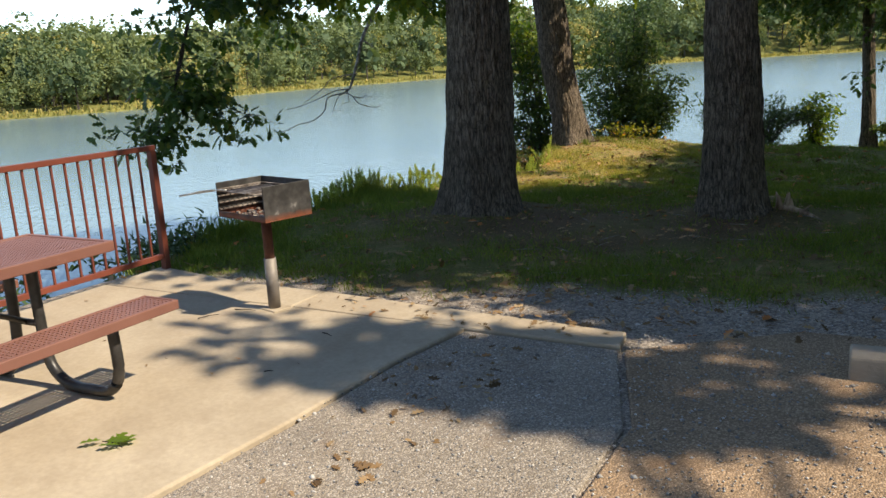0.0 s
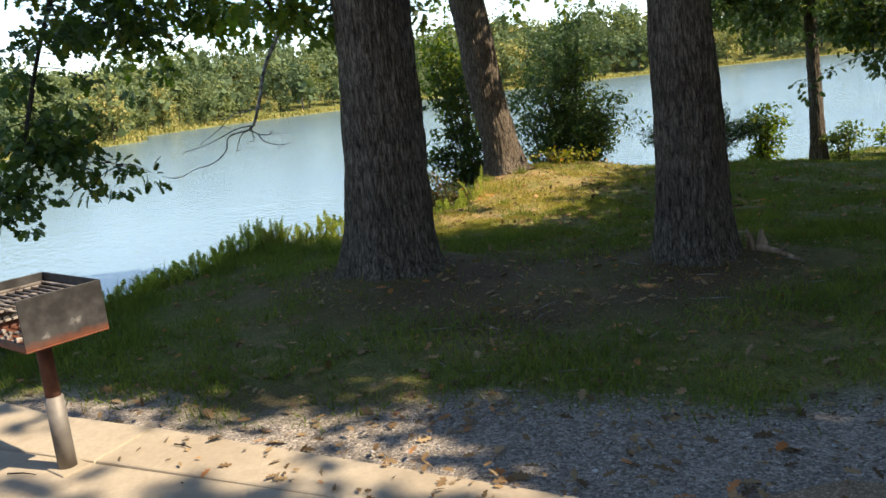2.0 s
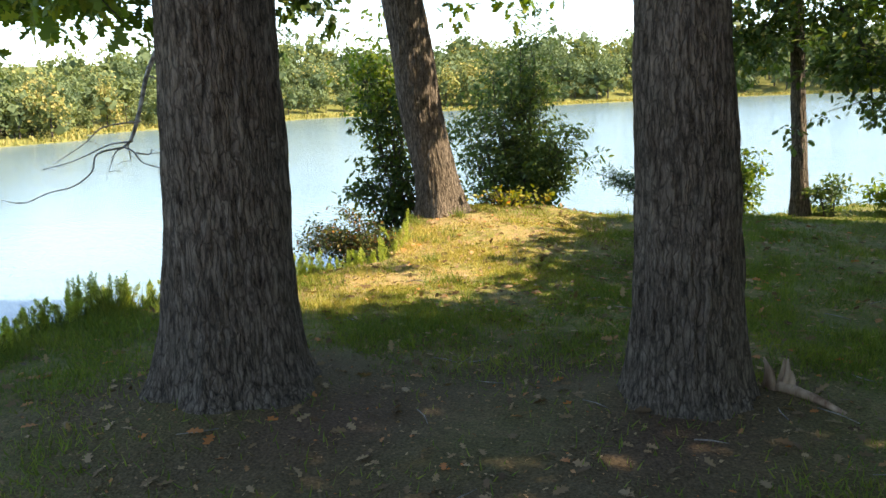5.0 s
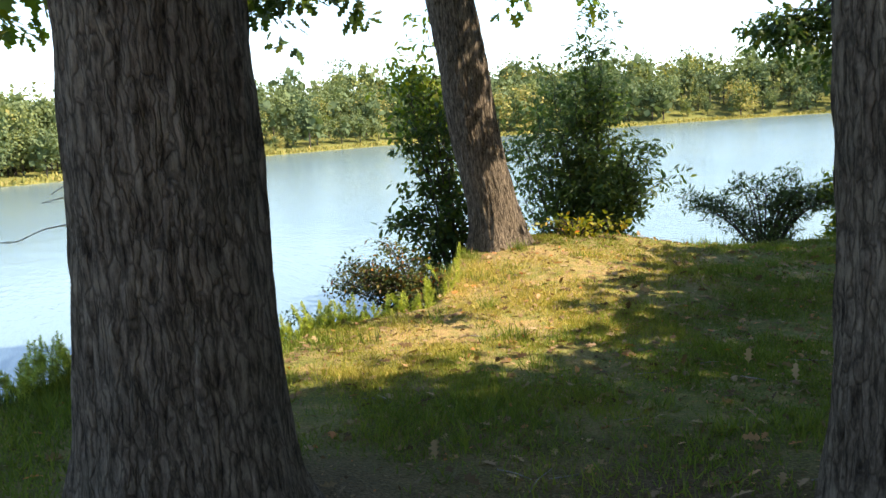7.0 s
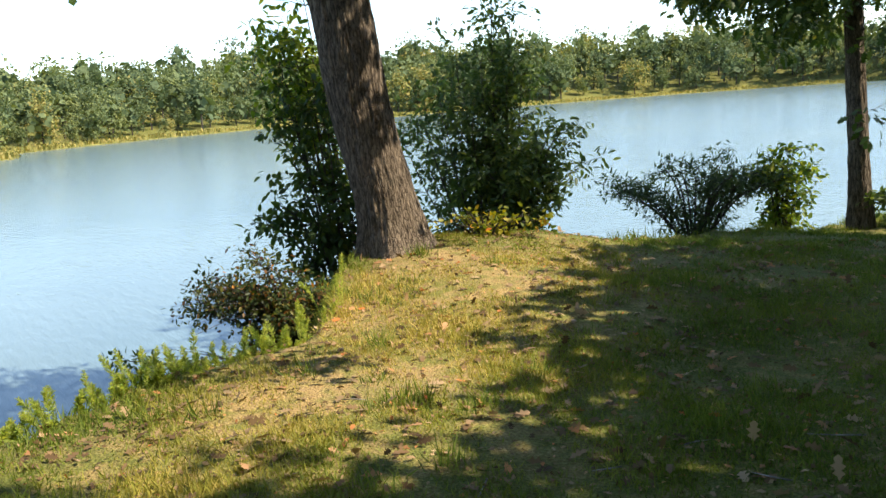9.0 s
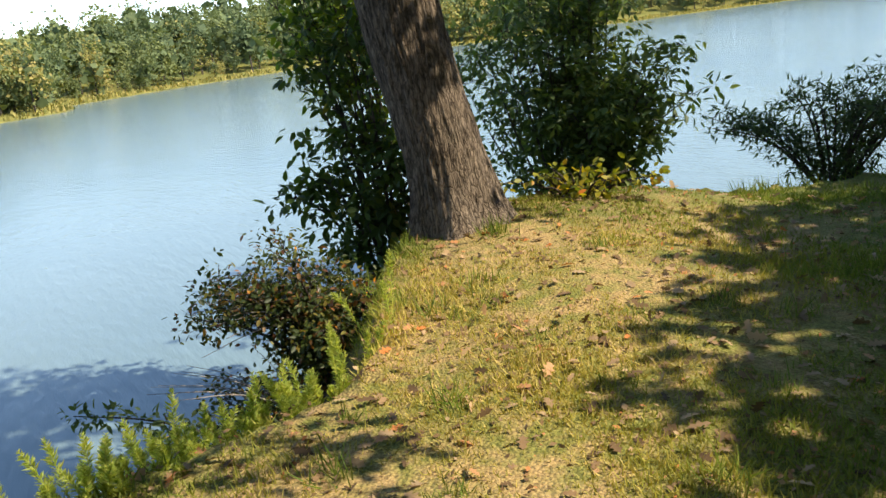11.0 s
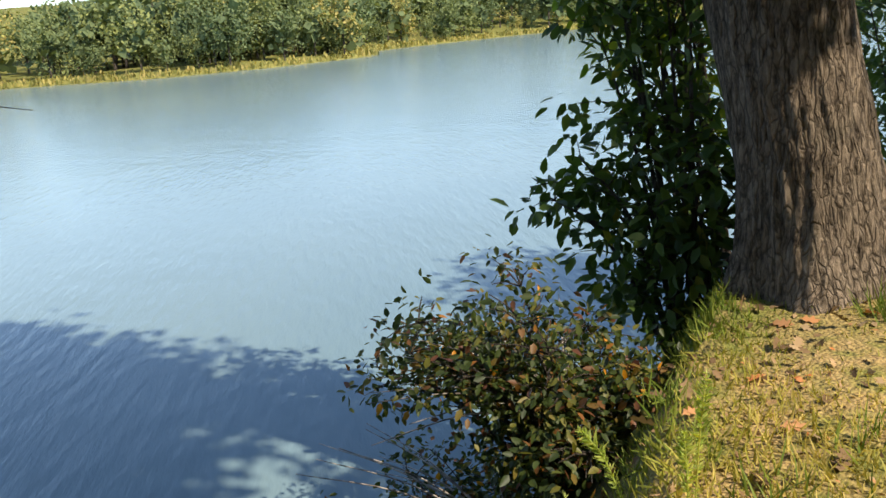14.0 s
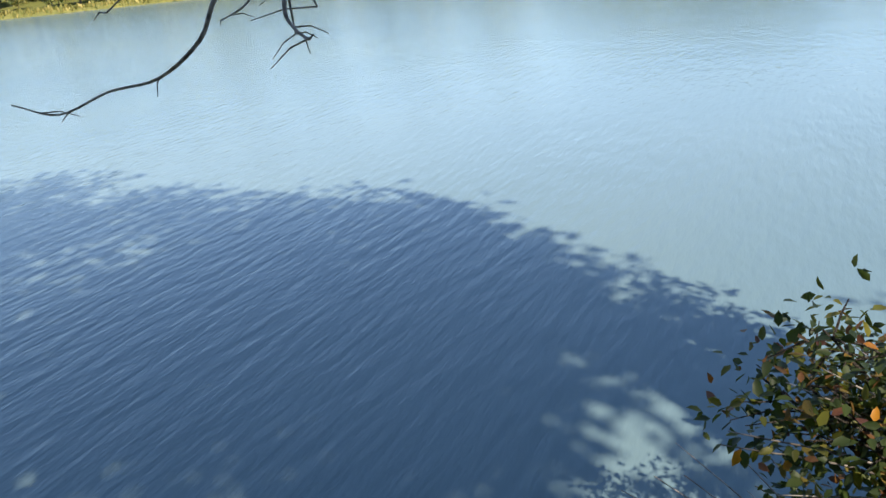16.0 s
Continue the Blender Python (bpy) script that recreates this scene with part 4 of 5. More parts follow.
# ---- shrubs ----
def shrub(name, label, at, stems, height, spread, leaf, kind, mat, clusters, per, radius, lean=(0, 0), aspect=0.5, group="", droop=0.2, low=0.15, upright=0.0):
    """Stems that fan out from the base, side twigs on them, and leaves gathered round the twigs."""
    th = thing(name, at, label, "shrub", group)
    tips = []
    for k in range(stems):
        a, u = 2 * math.pi * k / stems + rng.uniform(-0.4, 0.4), rng.uniform(0.25, 1.0)
        top = height * rng.uniform(0.7, 1.0) * (1.05 - 0.45 * u)
        end = Vector((math.cos(a) * spread[0] * u + lean[0], math.sin(a) * spread[1] * u + lean[1], top))
        mid = Vector((end.x * (0.5 + 0.2 * upright), end.y * (0.5 + 0.2 * upright), end.z * 0.5)) + Vector((0, 0, height * 0.12 * (1 - upright)))
        pts = smooth_line([(0.06 * math.cos(a), 0.06 * math.sin(a), -0.1), mid, end], 6)
        tube("stem", pts, list(np.linspace(0.020, 0.004, len(pts))), MAT["twig"], th, 6)
        tips.append(pts)
    cs = []
    verts, faces = [], []
    for k in range(clusters):
        pts = tips[k % stems]
        i = min(len(pts) - 1, int(len(pts) * rng.uniform(low, 1.0)))
        p = pts[i]
        d = scatter(1)[0] * radius * 2.2
        d[2] = abs(d[2]) * (0.5 + upright)
        q = p + Vector(d)
        v, f = tube_arrays([p, p.lerp(q, 0.5) + Vector((0, 0, 0.02)), q], [0.005, 0.004, 0.002], 4)
        faces += [tuple(n + len(verts) for n in g) for g in f]
        verts += v
        cs.append(np.array(q))
    put("spray", mesh_of("spray", verts, faces, MAT["twig"]), th, "thin side twigs")
    foliage("leaves", cs, radius, per, leaf, leaf * aspect, kind, MAT[mat], th, droop=droop)
    return th


shrub("tall_shrub", "dense dark green multi-stemmed shrub by the water", (-0.95, 17.2, -1.5), 20, 4.7, (1.35, 1.0), 0.115, "oval", "shrub_leaf", 520, 15, 0.2, (-0.05, 0), 0.42, low=0.25, upright=0.8)
shrub("tall_shrub", "spreading dark green shrub by the water", (-0.45, 16.8, -0.95), 22, 2.2, (1.6, 0.7), 0.115, "oval", "shrub_leaf", 320, 14, 0.17, (0.1, 0), 0.42, low=0.15)
shrub("willow_shrub", "feathery grey-green willow shrub on the shore", (2.0, 17.6, -0.9), 24, 1.55, (1.5, 0.5), 0.10, "blade", "willow_leaf", 380, 15, 0.15, (0.1, 0), 0.28, low=0.1)
shrub("bright_shrub", "sunlit yellow-green shrub on the shore", (3.2, 17.75, -0.9), 10, 1.45, (0.5, 0.4), 0.10, "oval", "bright_leaf", 130, 12, 0.13)
shrub("shore_shrub", "green shrub at the foot of the slender tree", (4.75, 18.0, -0.95), 7, 0.95, (0.35, 0.3), 0.09, "oval", "shrub_leaf", 60, 12, 0.12)
shrub("bright_shrub", "sunlit yellow-green shrub beyond the slender tree", (5.9, 18.2, -1.0), 10, 1.1, (0.7, 0.4), 0.10, "oval", "bright_leaf", 120, 14, 0.15)
shrub("bank_shrub", "dark bank shrub with rust and orange autumn leaves", (-1.6, 12.2, -1.1), 20, 1.2, (0.95, 0.75), 0.052, "oval", "rust_leaf", 520, 17, 0.15, (-0.35, 0), 0.52, droop=0.3, low=0.12)
shrub("bank_shrub", "dark leafy shrub hanging over the water's edge", (-1.95, 12.0, -1.85), 14, 1.0, (0.9, 0.75), 0.052, "oval", "rust_leaf", 280, 17, 0.17, (-0.15, 0), 0.52)
shrub("sapling", "leafy sapling hugging the leaning oak", (-1.75, 13.5, -0.75), 12, 1.7, (0.85, 0.3), 0.105, "oval", "oak_leaf", 120, 11, 0.14, (-0.25, -0.05), 0.52, droop=0.5, low=0.12)
shrub("sapling", "tall leafy sapling beside the leaning oak", (-1.7, 14.0, -0.6), 9, 4.4, (0.55, 0.25), 0.11, "oval", "bright_leaf", 160, 9, 0.17, (-0.6, -0.1), 0.5, droop=0.5, low=0.3, upright=0.5)
shrub("sapling", "thin green sapling beside the leaning oak", (-1.75, 13.6, -0.7), 8, 3.4, (0.45, 0.2), 0.10, "oval", "oak_leaf", 110, 10, 0.15, (-0.3, 0), 0.5, droop=0.5, low=0.35, upright=0.5)
shrub("weed_patch", "yellowing broad-leaved weeds at the oak's foot", (-0.2, 14.25, -0.2), 14, 0.42, (0.75, 0.25), 0.078, "oval", "yellow_leaf", 44, 7, 0.1, (0, 0), 0.6)
shrub("bank_shrub", "low green brush below the railing", (-1.5, 3.3, -0.9), 12, 1.15, (0.5, 1.0), 0.10, "blade", "willow_leaf", 170, 16, 0.16, (-0.1, 0), 0.34)
shrub("bank_shrub", "low green brush beside the railing", (-1.6, 0.9, -1.1), 12, 1.3, (0.5, 1.2), 0.10, "blade", "willow_leaf", 170, 16, 0.16, (-0.1, 0), 0.34)


def frond_clump(at, n, height, spread, label):
    """Feathery plants: arching stems that end in plumes of fine leaflets."""
    th = thing("feathery_weed", at, label, "weed", "feathery weeds along the bank")
    L, A, S = [], [], []
    verts, faces = [], []
    for k in range(n):
        a, u = rng.uniform(0, 6.28), rng.uniform(0.2, 1.0)
        tall = rng.uniform(0.55, 1.15)
        top = Vector((math.cos(a) * spread * u, math.sin(a) * spread * u, height * tall))
        root = Vector((math.cos(a) * spread * 0.3, math.sin(a) * spread * 0.3, -0.05))
        pts = smooth_line([root, root.lerp(top, 0.55) + Vector((0, 0, height * 0.14)), top], 9)
        v, f = tube_arrays(pts, list(np.linspace(0.0035, 0.0012, len(pts))), 4)
        faces += [tuple(i + len(verts) for i in q) for q in f]
        verts += v
        m_ = len(pts)
        for i in range(4, m_):
            way = (pts[i] - pts[i - 1]).normalized()
            size = math.sin(math.pi * (0.12 + 0.8 * (i - 4) / (m_ - 4)))
            for j in range(11):
                d = Vector(rng.normal(size=3))
                d = (d - way * d.dot(way)).normalized() + way * rng.uniform(0.5, 1.1)
                L.append(pts[i - 1].lerp(pts[i], rng.random()))
                A.append(d)
                S.append(0.046 * size * rng.uniform(0.6, 1.2))
    put("spray", mesh_of("spray", verts, faces, MAT["frond"]), th)
    S = np.array(S)
    leaf_cloud("leaves", np.array(L), np.array(A), rng.normal(size=(len(L), 3)), S, S * 0.15 + 0.002, "kite", MAT["frond"], th)
    return th


for x, y, hgt, n in [(a + 0.22 + e, b + f, c * 1.05, int(d * 0.62)) for e, f in ((0, 0), (0.12, 0.22)) for a, b, c, d in ((-1.12, 10.75, 0.46, 9), (-1.08, 11.1, 0.5, 6), (-1.15, 10.4, 0.40, 22), (-1.35, 10.0, 0.34, 22), (-1.45, 9.6, 0.34, 22), (-1.55, 9.2, 0.30, 20), (-1.7, 8.7, 0.3, 18), (-1.9, 8.2, 0.30, 18), (-2.2, 7.5, 0.5, 24), (-2.35, 7.2, 0.5, 22), (-1.7, 7.9, 0.34, 18), (-2.25, 6.6, 0.26, 14), (-2.1, 6.0, 0.22, 12), (-2.0, 5.5, 0.2, 12), (-1.9, 5.0, 0.2, 12), (-1.75, 4.4, 0.2, 10))]:
    frond_clump((x, y, gz(x, y)), n, hgt, 0.28, "feathery green weeds along the bank's edge")


def bare_twigs(at, n, reach, label):
    """Dry twigs that stick out of the bank shrub over the water."""
    th = thing("dry_brush", at, label, "dry twigs")
    for k in range(n):
        a = rng.uniform(1.9, 4.4)
        end = Vector((math.cos(a), math.sin(a), rng.uniform(-0.1, 0.55))) * reach * rng.uniform(0.6, 1.0)
        pts = smooth_line([(0, 0, 0), end * 0.5 + Vector((0, 0, 0.08)), end], 4)
        tube("twig", pts, list(np.linspace(0.007, 0.002, len(pts))), MAT["dead"], th, 5)
    return th


bare_twigs((-1.7, 12.2, -0.55), 18, 0.95, "pale dry twigs sticking out of the bank shrub")
bare_twigs((-1.9, 12.0, -1.2), 12, 1.35, "dry twigs reaching over the water")


def leafy_twig(a, b):
    """A leafy shoot that leans out from the bank over the water."""
    th = thing("leafy_twig", a, "green leafy shoot leaning out over the water", "twig")
    way = Vector(b) - Vector(a)
    pts = smooth_line([(0, 0, 0), way * 0.5 + Vector((0, 0, 0.05)), way], 7)
    tube("stem", pts, list(np.linspace(0.008, 0.003, len(pts))), MAT["twig"], th, 6)
    foliage("leaves", [np.array(p) for p in pts[5:]], 0.07, 16, 0.06, 0.02, "oval", MAT["shrub_leaf"], th, droop=0.1, flat=1.0)
    return th


leafy_twig((-1.5, 10.75, -0.75), (-2.22, 10.3, -0.41))


# ---- the far shore ----
def far_woods():
    """Billowing crowns in rows up the slope behind the opposite shore."""
    line = smooth_line([(*p, 0) for p in FAR[1:19]], 6)
    trees = []
    for a, b in zip(line[:-1], line[1:]):
        d = b - a
        out = Vector((d.y, -d.x, 0)).normalized()
        out = -out if lake_distance(np.array([[a.x + out.x * 3, a.y + out.y * 3]]))[0] < 0 else out
        far = math.hypot(a.x - 2, a.y - 8)
        gap = 3.0 + max(0, far - 120) / 70
        count = max(1, round(d.length / gap))
        for k in range(count):
            for row in range(5):
                p = a.lerp(b, (k + rng.random()) / count) + out * (5.0 + 7.5 * row + rng.uniform(-2.5, 3.0))
                if lake_distance(np.array([[p.x, p.y]]))[0] > 2.5:
                    trees.append((p.x, p.y, row))
    at, al, up, ln, wd_, tint = [], [], [], [], [], []
    tv, tf = [], []
    for x, y, row in trees:
        far = math.hypot(x - 2, y - 8)
        h = (8.2 + 0.45 * row) * (1.0 + max(0, far - 110) / 270) * rng.uniform(0.72, 1.16)
        if row == 0 and rng.random() < 0.4:
            h *= 0.55
        g = gz(x, y)
        w = h * rng.uniform(0.36, 0.55)
        low = 0.46 if row == 0 else 0.54
        centre = np.array((x, y, g + h * low))
        size = np.array((w, w, h * (1 - low)))
        shade = min(1.0, rng.random() ** 1.2 + (0.25 if row == 0 else 0.0) * rng.random())
        k = 14
        lump = unit(rng.normal(size=(k, 3)) + (0, 0, 0.2)) * rng.uniform(0.35, 0.80, (k, 1))
        lump_r = rng.uniform(0.20, 0.48, k)
        n = (760, 560, 380, 300, 260)[row]
        pick = rng.integers(0, k, n)
        v = unit(rng.normal(size=(n, 3)) + (0, 0, 0.25))
        at.append(centre + (lump[pick] + v * (lump_r[pick] * rng.uniform(0.6, 1.25, n))[:, None]) * size)
        al.append(rng.normal(size=(n, 3)) + v * 0.5)
        up.append(v + rng.normal(size=(n, 3)) * 0.6)
        s = h * rng.uniform(0.03, 0.075, n)
        ln.append(s)
        wd_.append(s * rng.uniform(0.5, 0.9, n))
        tint.append(np.clip(shade + rng.normal(size=n) * 0.07, 0, 1))
        # larger inner leaves fill the crown; their darker tint paints in its inner shade
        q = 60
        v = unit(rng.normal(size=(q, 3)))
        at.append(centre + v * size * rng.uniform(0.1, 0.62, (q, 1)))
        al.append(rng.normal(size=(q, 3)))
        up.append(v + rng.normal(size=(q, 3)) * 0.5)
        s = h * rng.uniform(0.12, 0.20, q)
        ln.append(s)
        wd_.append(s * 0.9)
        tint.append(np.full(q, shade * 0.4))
        vv, ff = tube_arrays([(x, y, g - 0.3), (x + 0.1, y, g + h * 0.4), (x, y, g + h * 0.7)], [0.018 * h, 0.013 * h, 0.005 * h], 5)
        tf += [tuple(i + len(tv) for i in q) for q in ff]
        tv += vv
    th = thing("far_woods", (0, 0, 0), "mixed green woods on the slope along the opposite shore", "woods")
    th["kind"] = "stuff"
    put("trunks", mesh_of("trunks", tv, tf, MAT["twig"]), th)
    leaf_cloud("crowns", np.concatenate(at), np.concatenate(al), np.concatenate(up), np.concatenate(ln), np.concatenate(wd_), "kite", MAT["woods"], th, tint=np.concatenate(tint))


def far_reeds():
    line = smooth_line([(*p, 0) for p in FAR[1:19]], 6)
    P = []
    for a, b in zip(line[:-1], line[1:]):
        n = int((b - a).length * 26)
        t = rng.random((n, 1))
        q = np.array(a)[None, :2] * (1 - t) + np.array(b)[None, :2] * t + rng.normal(size=(n, 2)) * 2.4
        P.append(q)
    P = np.concatenate(P)
    d = lake_distance(P)
    P = P[(d > -0.2) & (d < 5)]
    z = np.concatenate([ground_height(P[i : i + 20000, 0], P[i : i + 20000, 1]) for i in range(0, len(P), 20000)])
    n = len(P)
    al = rng.normal(size=(n, 3)) * 0.25 + (0, 0, 1)
    h = rng.uniform(0.3, 0.85, n)
    ob = leaf_cloud("far_reeds", np.c_[P, z - 0.1], al, rng.normal(size=(n, 3)), h, h * 0.4, "clump", MAT["reeds"])
    tagged(ob, "yellowing reeds and grass along the opposite shore", "reeds", kind="stuff")


far_woods()
far_reeds()


# ---- grass, litter, stones ----
def land_spots(n, x0, x1, y0, y1, keep):
    p = np.c_[rng.uniform(x0, x1, n), rng.uniform(y0, y1, n)]
    p = p[keep(p[:, 0], p[:, 1])]
    d = lake_distance(p)
    p, d = p[d > -0.25], d[d > -0.25]
    z = np.concatenate([ground_height(p[i : i + 20000, 0], p[i : i + 20000, 1], d[i : i + 20000]) for i in range(0, len(p), 20000)]) if len(p) else np.zeros(0)
    return p, z, d


def patchy(x, y):
    return 0.5 + 0.22 * np.sin(1.7 * x + 2.3 * y + 1) + 0.18 * np.sin(3.9 * x - 2.9 * y) + 0.16 * np.sin(7.3 * x + 6.1 * y + 2)


def bare(x, y):
    return np.clip(1.3 * blob(x, y, 2.2, 5.3, 1.8, 1.4) + 0.8 * blob(x, y, 0.9, 5.4, 0.9, 0.8) + 0.9 * blob(x, y, 3.5, 6.2, 0.9, 0.7) + 0.5 * blob(x, y, 2.0, 7.1, 0.8, 0.6), 0, 1)


def grass(n, x0, x1, y0, y1, height, label, tall=0.0):
    p, z, d = land_spots(n, x0, x1, y0, y1, lambda x, y: (y > lot_edge(x) + 0.05 + 0.2 * rng.normal(size=len(x))) & (rng.random(len(x)) < np.clip(patchy(x, y) * 1.5 - 0.15, 0.05, 1) * (1 - 0.93 * bare(x, y))))
    k = len(p)
    al = rng.normal(size=(k, 3)) * 0.55 + (0, 0, 1)
    h = height * rng.uniform(0.5, 1.3, k) * (0.6 + 0.7 * patchy(p[:, 0], p[:, 1])) * (1 + tall * np.exp(-np.clip(d, 0, 9) / 0.35))
    ob = leaf_cloud("grass", np.c_[p, z - 0.006], al, rng.normal(size=(k, 3)), h, 0.007 + 0.03 * h, "blade", MAT["grass"], tint=np.clip(0.62 - 0.62 * lushness(p[:, 0], p[:, 1]) + 0.38 * rng.random(k) ** 1.3, 0, 1))
    return tagged(ob, label, "grass", kind="stuff")


grass(125000, -2.6, 5.5, 2.2, 8.2, 0.065, "sparse shaded grass round the oaks", 2.4)
grass(120000, -2.2, 4.0, 8.0, 15.5, 0.045, "short dry sunlit grass on the mound", 0.8)
grass(50000, 0.2, 5.2, 6.6, 11.0, 0.05, "patchy shaded grass beyond the oaks")
grass(55000, 1.0, 8.0, 11, 20, 0.07, "shaded grass on the slope to the water", 1.2)

p, z, d = land_spots(3600, -1.5, 5.5, 2.0, 15.5, lambda x, y: y > 1.6)
k = len(p)
al = rng.normal(size=(k, 3)) * (1, 1, 0.25)
s = rng.uniform(0.035, 0.11, k)
tagged(leaf_cloud("fallen_leaves", np.c_[p, z + 0.012], al, rng.normal(size=(k, 3)) * 0.35 + (0, 0, 1), s, s * 0.6, "oak", MAT["litter"]), "dry brown fallen oak leaves on the grass", "fallen leaves", kind="stuff")


def litter_on(n, x0, x1, y0, y1, z0, label, mat="litter", size=(0.03, 0.08)):
    p = np.c_[rng.uniform(x0, x1, n), rng.uniform(y0, y1, n), np.full(n, z0)]
    s = rng.uniform(*size, n)
    ob = leaf_cloud("fallen_leaves", p, rng.normal(size=(n, 3)) * (1, 1, 0.2), rng.normal(size=(n, 3)) * 0.3 + (0, 0, 1), s, s * 0.6, "oak", MAT[mat])
    return tagged(ob, label, "fallen leaves", kind="stuff")


litter_on(70, 1.4, 3.6, 1.68, 2.05, 0.026, "brown fallen leaves on the concrete strip")
litter_on(90, 2.62, 3.3, -0.6, 1.6, 0.004, "brown fallen leaves along the pad's edge")
litter_on(160, 0.6, 5.2, 2.1, 2.9, 0.002, "dry brown leaves where the lot meets the grass")
litter_on(16, -0.3, 2.4, -0.4, 1.6, 0.022, "a few brown leaves on the concrete pad", size=(0.02, 0.045))


def leaf_sprig(x, y):
    th = thing("oak_sprig", (x, y, 0.02), "fallen green oak sprig lying on the concrete pad", "leaf sprig")
    tube("twig", [(-0.06, 0, 0.006), (0.02, 0.01, 0.01), (0.08, -0.01, 0.006)], [0.003, 0.003, 0.002], MAT["twig"], th, 5)
    for k in range(7):
        a = rng.uniform(-2.6, 2.6)
        leaf_cloud("leaf", np.array([[0.02 * (k - 3), 0.0, 0.012]]), np.array([[math.cos(a), math.sin(a), 0.15]]), np.array([[0.2 * rng.normal(), 0.2 * rng.normal(), 1]]), 0.095, 0.055, "oak", MAT["bright_leaf"], th)
    return th


leaf_sprig(1.95, -0.35)


def stump(x, y):
    """The splintered root that stands beside the oak."""
    th = thing("broken_root", (x, y, gz(x, y) - 0.03), "pale splintered broken root beside the oak", "broken root")
    for k in range(5):
        b = Vector((0.03 * (k - 2), rng.normal() * 0.02, 0))
        t = b + Vector((rng.normal() * 0.03 - 0.02, rng.normal() * 0.02, rng.uniform(0.14, 0.25)))
        tube("splinter", [b, b.lerp(t, 0.6) + Vector((0.01, 0, 0)), t], [0.032, 0.024, 0.006], MAT["splinter"], th, 6, wobble=0.5)
    line = smooth_line([(0, 0, 0.05), (0.1, -0.06, 0.045), (0.21, -0.13, 0.03), (0.34, -0.2, -0.01)], 5)
    tube("root", line, list(np.linspace(0.04, 0.014, len(line))), MAT["splinter"], th, 9, wobble=0.15)
    return th


stump(3.88, 6.62)


def stick(x, y, length, turn, mat="dead"):
    z = gz(x, y) if y > 2.2 else (0.012 if x < 2.4 else -0.004)
    line = [(0, 0, 0.006), (length * 0.5, 0.05 * length, 0.008), (length, 0.0, 0.006)]
    ob = tube("fallen_stick", line, [0.004, 0.0035, 0.002], MAT[mat], None, 6)
    ob.matrix_world = pose(x, y, z + 0.006, 0, 0, turn)
    return tagged(ob, "thin dry fallen stick on the ground", "stick", "fallen sticks")


for k in range(46):
    stick(rng.uniform(0.2, 4.6), rng.uniform(2.4, 9.5), rng.uniform(0.08, 0.3), rng.uniform(0, 360))
for x, y, l, t in ((1.0, 1.45, 0.16, 10), (1.9, 1.25, 0.1, -20), (0.9, 1.2, 0.14, 60), (2.0, 0.6, 0.05, 30), (1.6, 1.9, 0.12, -8), (2.7, 1.8, 0.2, -30)):
    stick(x, y, l, t, "twig")


def pebbles(n):
    octa = np.array([(1, 0, 0), (0, 1, 0), (-1, 0, 0), (0, -1, 0), (0, 0, 1), (0, 0, -1)], float)
    tri = np.array([(0, 1, 4), (1, 2, 4), (2, 3, 4), (3, 0, 4), (1, 0, 5), (2, 1, 5), (3, 2, 5), (0, 3, 5)])
    x, y = rng.uniform(2.5, 5.8, n), rng.uniform(-1.2, 3.2, n)
    ok = (y < lot_edge(x) + 0.1) & ((y > 2.1) | (x > 3.7) | (y < 1.6))
    x, y = x[ok], y[ok]
    n = len(x)
    z = np.where(y > 1.95, ground_height(x, y), -0.004)
    r = rng.uniform(0.003, 0.009, n) * np.where(rng.random(n) < 0.06, 1.9, 1)
    v = octa[None] * rng.uniform(0.6, 1.3, (n, 6, 3)) * r[:, None, None] * (1, 1, 0.7)
    v = v + np.c_[x, y, z + 0.002][:, None]
    loops = (tri.ravel()[None] + 6 * np.arange(n)[:, None]).ravel()
    me = quick_mesh("pebbles", v.reshape(-1, 3), loops, np.full(8 * n, 3), MAT["pebble"])
    return tagged(put("pebbles", me), "loose grey stone chips on the lot", "gravel", kind="stuff")


pebbles(9000)


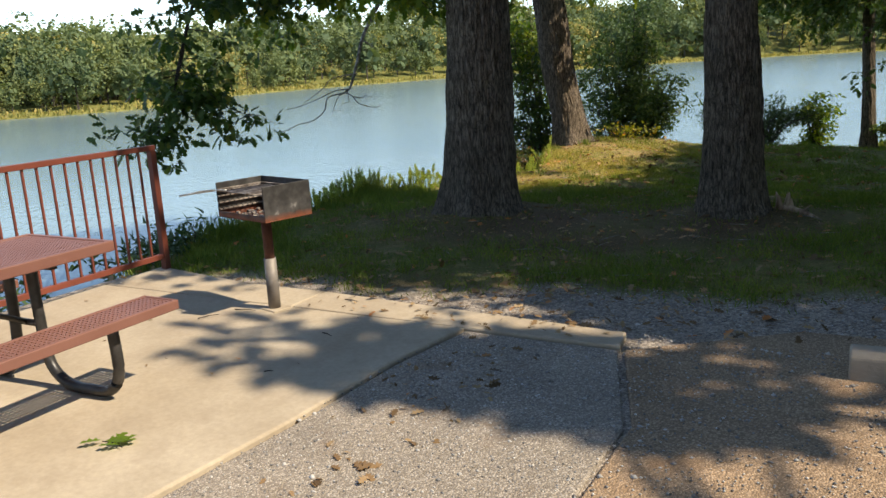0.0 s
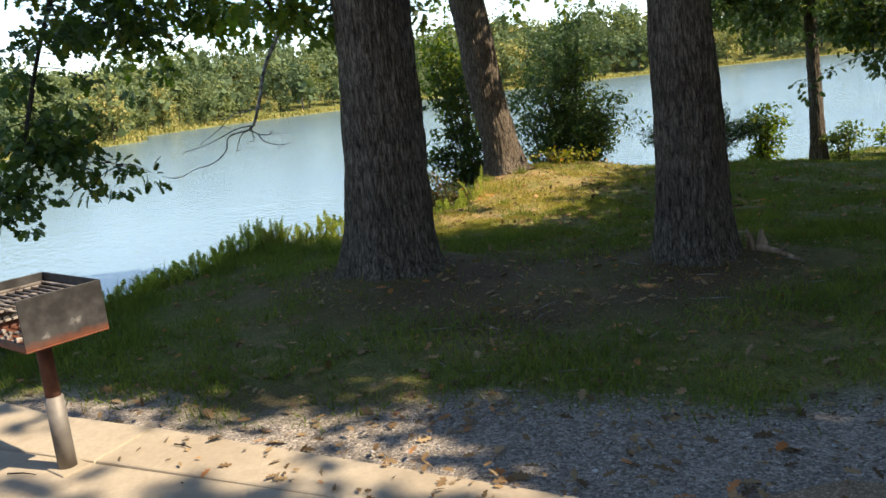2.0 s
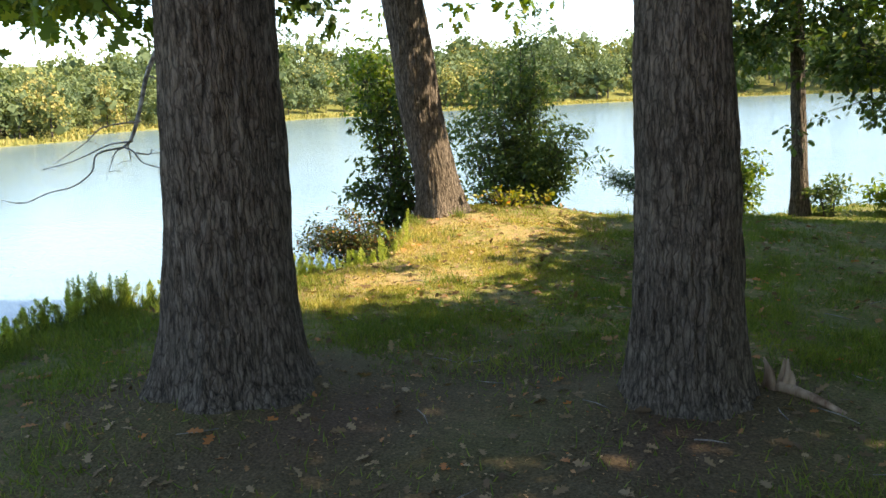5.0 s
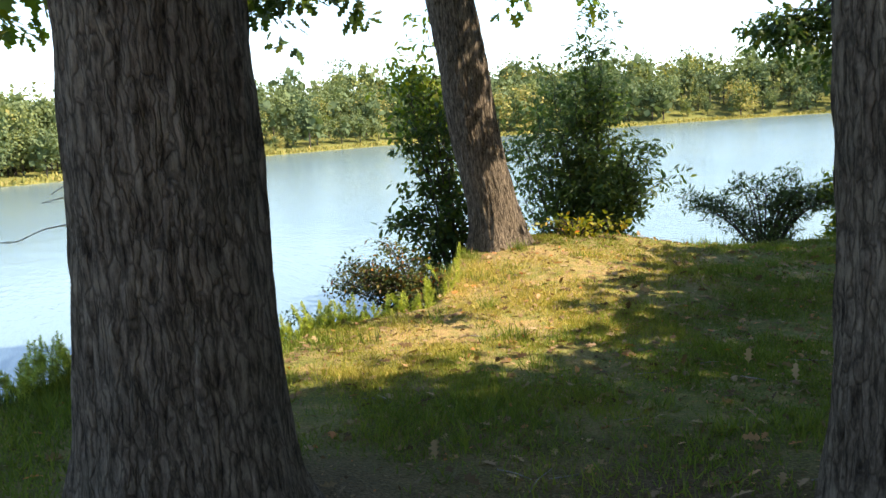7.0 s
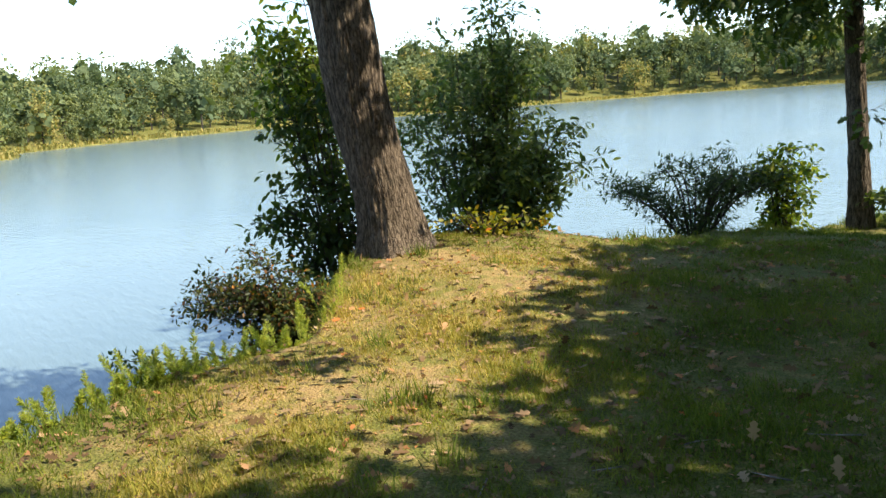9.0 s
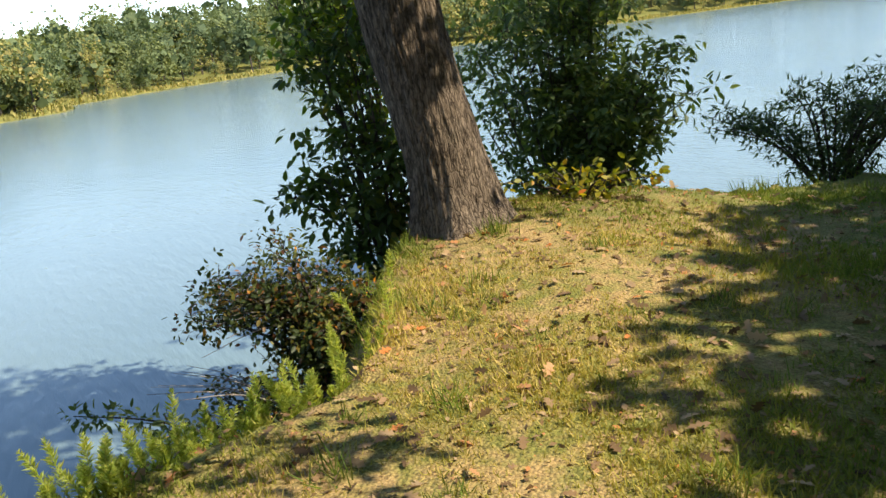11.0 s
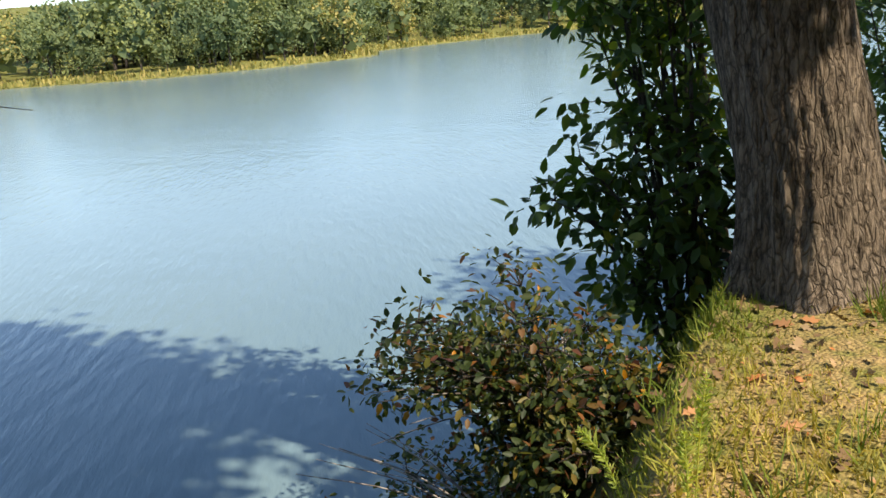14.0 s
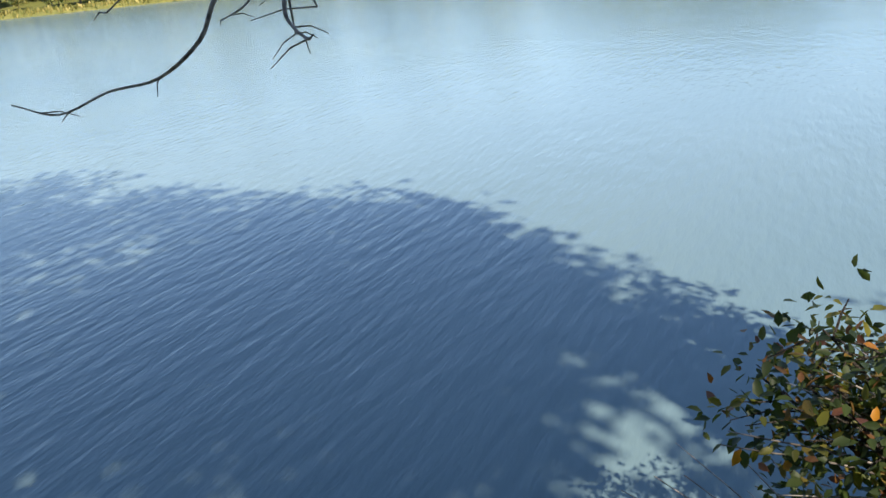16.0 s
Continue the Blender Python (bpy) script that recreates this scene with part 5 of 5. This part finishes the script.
p, z, d = land_spots(9000, -0.8, 5.2, 2.6, 9.5, lambda x, y: rng.random(len(x)) < 0.35 + 0.65 * bare(x, y))
k = len(p)
s = rng.uniform(0.012, 0.035, k)
tagged(leaf_cloud("leaf_litter", np.c_[p, z + 0.006], rng.normal(size=(k, 3)) * (1, 1, 0.25), rng.normal(size=(k, 3)) * 0.4 + (0, 0, 1), s, s * rng.uniform(0.25, 0.7, k), "kite", MAT["litter"]), "small pale leaf and bark scraps on bare soil", "leaf litter", kind="stuff")

p, z, d = land_spots(9000, -1.4, 3.2, 8.0, 14.8, lambda x, y: rng.random(len(x)) < 0.4 + 0.5 * patchy(x, y))
k = len(p)
s = rng.uniform(0.012, 0.045, k)
tagged(leaf_cloud("leaf_litter", np.c_[p, z + 0.012], rng.normal(size=(k, 3)) * (1, 1, 0.4), rng.normal(size=(k, 3)) * 0.6 + (0, 0, 1), s, s * rng.uniform(0.25, 0.8, k), "kite", MAT["litter"]), "brown leaf scraps strewn over the sunlit turf", "leaf litter", kind="stuff")

# taller tufts that stand out of the turf
p, z, d = land_spots(150, -1.6, 4.8, 2.8, 13.5, lambda x, y: (y > lot_edge(x) + 0.15) & (rng.random(len(x)) < 1 - bare(x, y)))
q = np.repeat(np.c_[p, z], 38, 0)
k = len(q)
q = q + np.c_[rng.normal(size=(k, 2)) * 0.06, np.full(k, -0.006)]
h = np.repeat(rng.uniform(0.07, 0.17, len(p)), 38) * rng.uniform(0.5, 1.2, k)
tagged(leaf_cloud("grass_tufts", q, rng.normal(size=(k, 3)) * 0.42 + (0, 0, 1), rng.normal(size=(k, 3)), h, 0.006 + 0.02 * h, "blade", MAT["grass"], tint=rng.random(k) * 0.4), "longer tufts of green grass", "grass", kind="stuff")

p, z, d = land_spots(800, -1.2, 4.0, 8.2, 15.0, lambda x, y: rng.random(len(x)) < 0.9)
k = len(p)
s = rng.uniform(0.05, 0.115, k)
tagged(leaf_cloud("fallen_leaves", np.c_[p, z + 0.02], rng.normal(size=(k, 3)) * (1, 1, 0.35), rng.normal(size=(k, 3)) * 0.5 + (0, 0, 1), s, s * 0.62, "oak", MAT["litter"]), "curled brown oak leaves on the sunlit mound", "fallen leaves", kind="stuff")
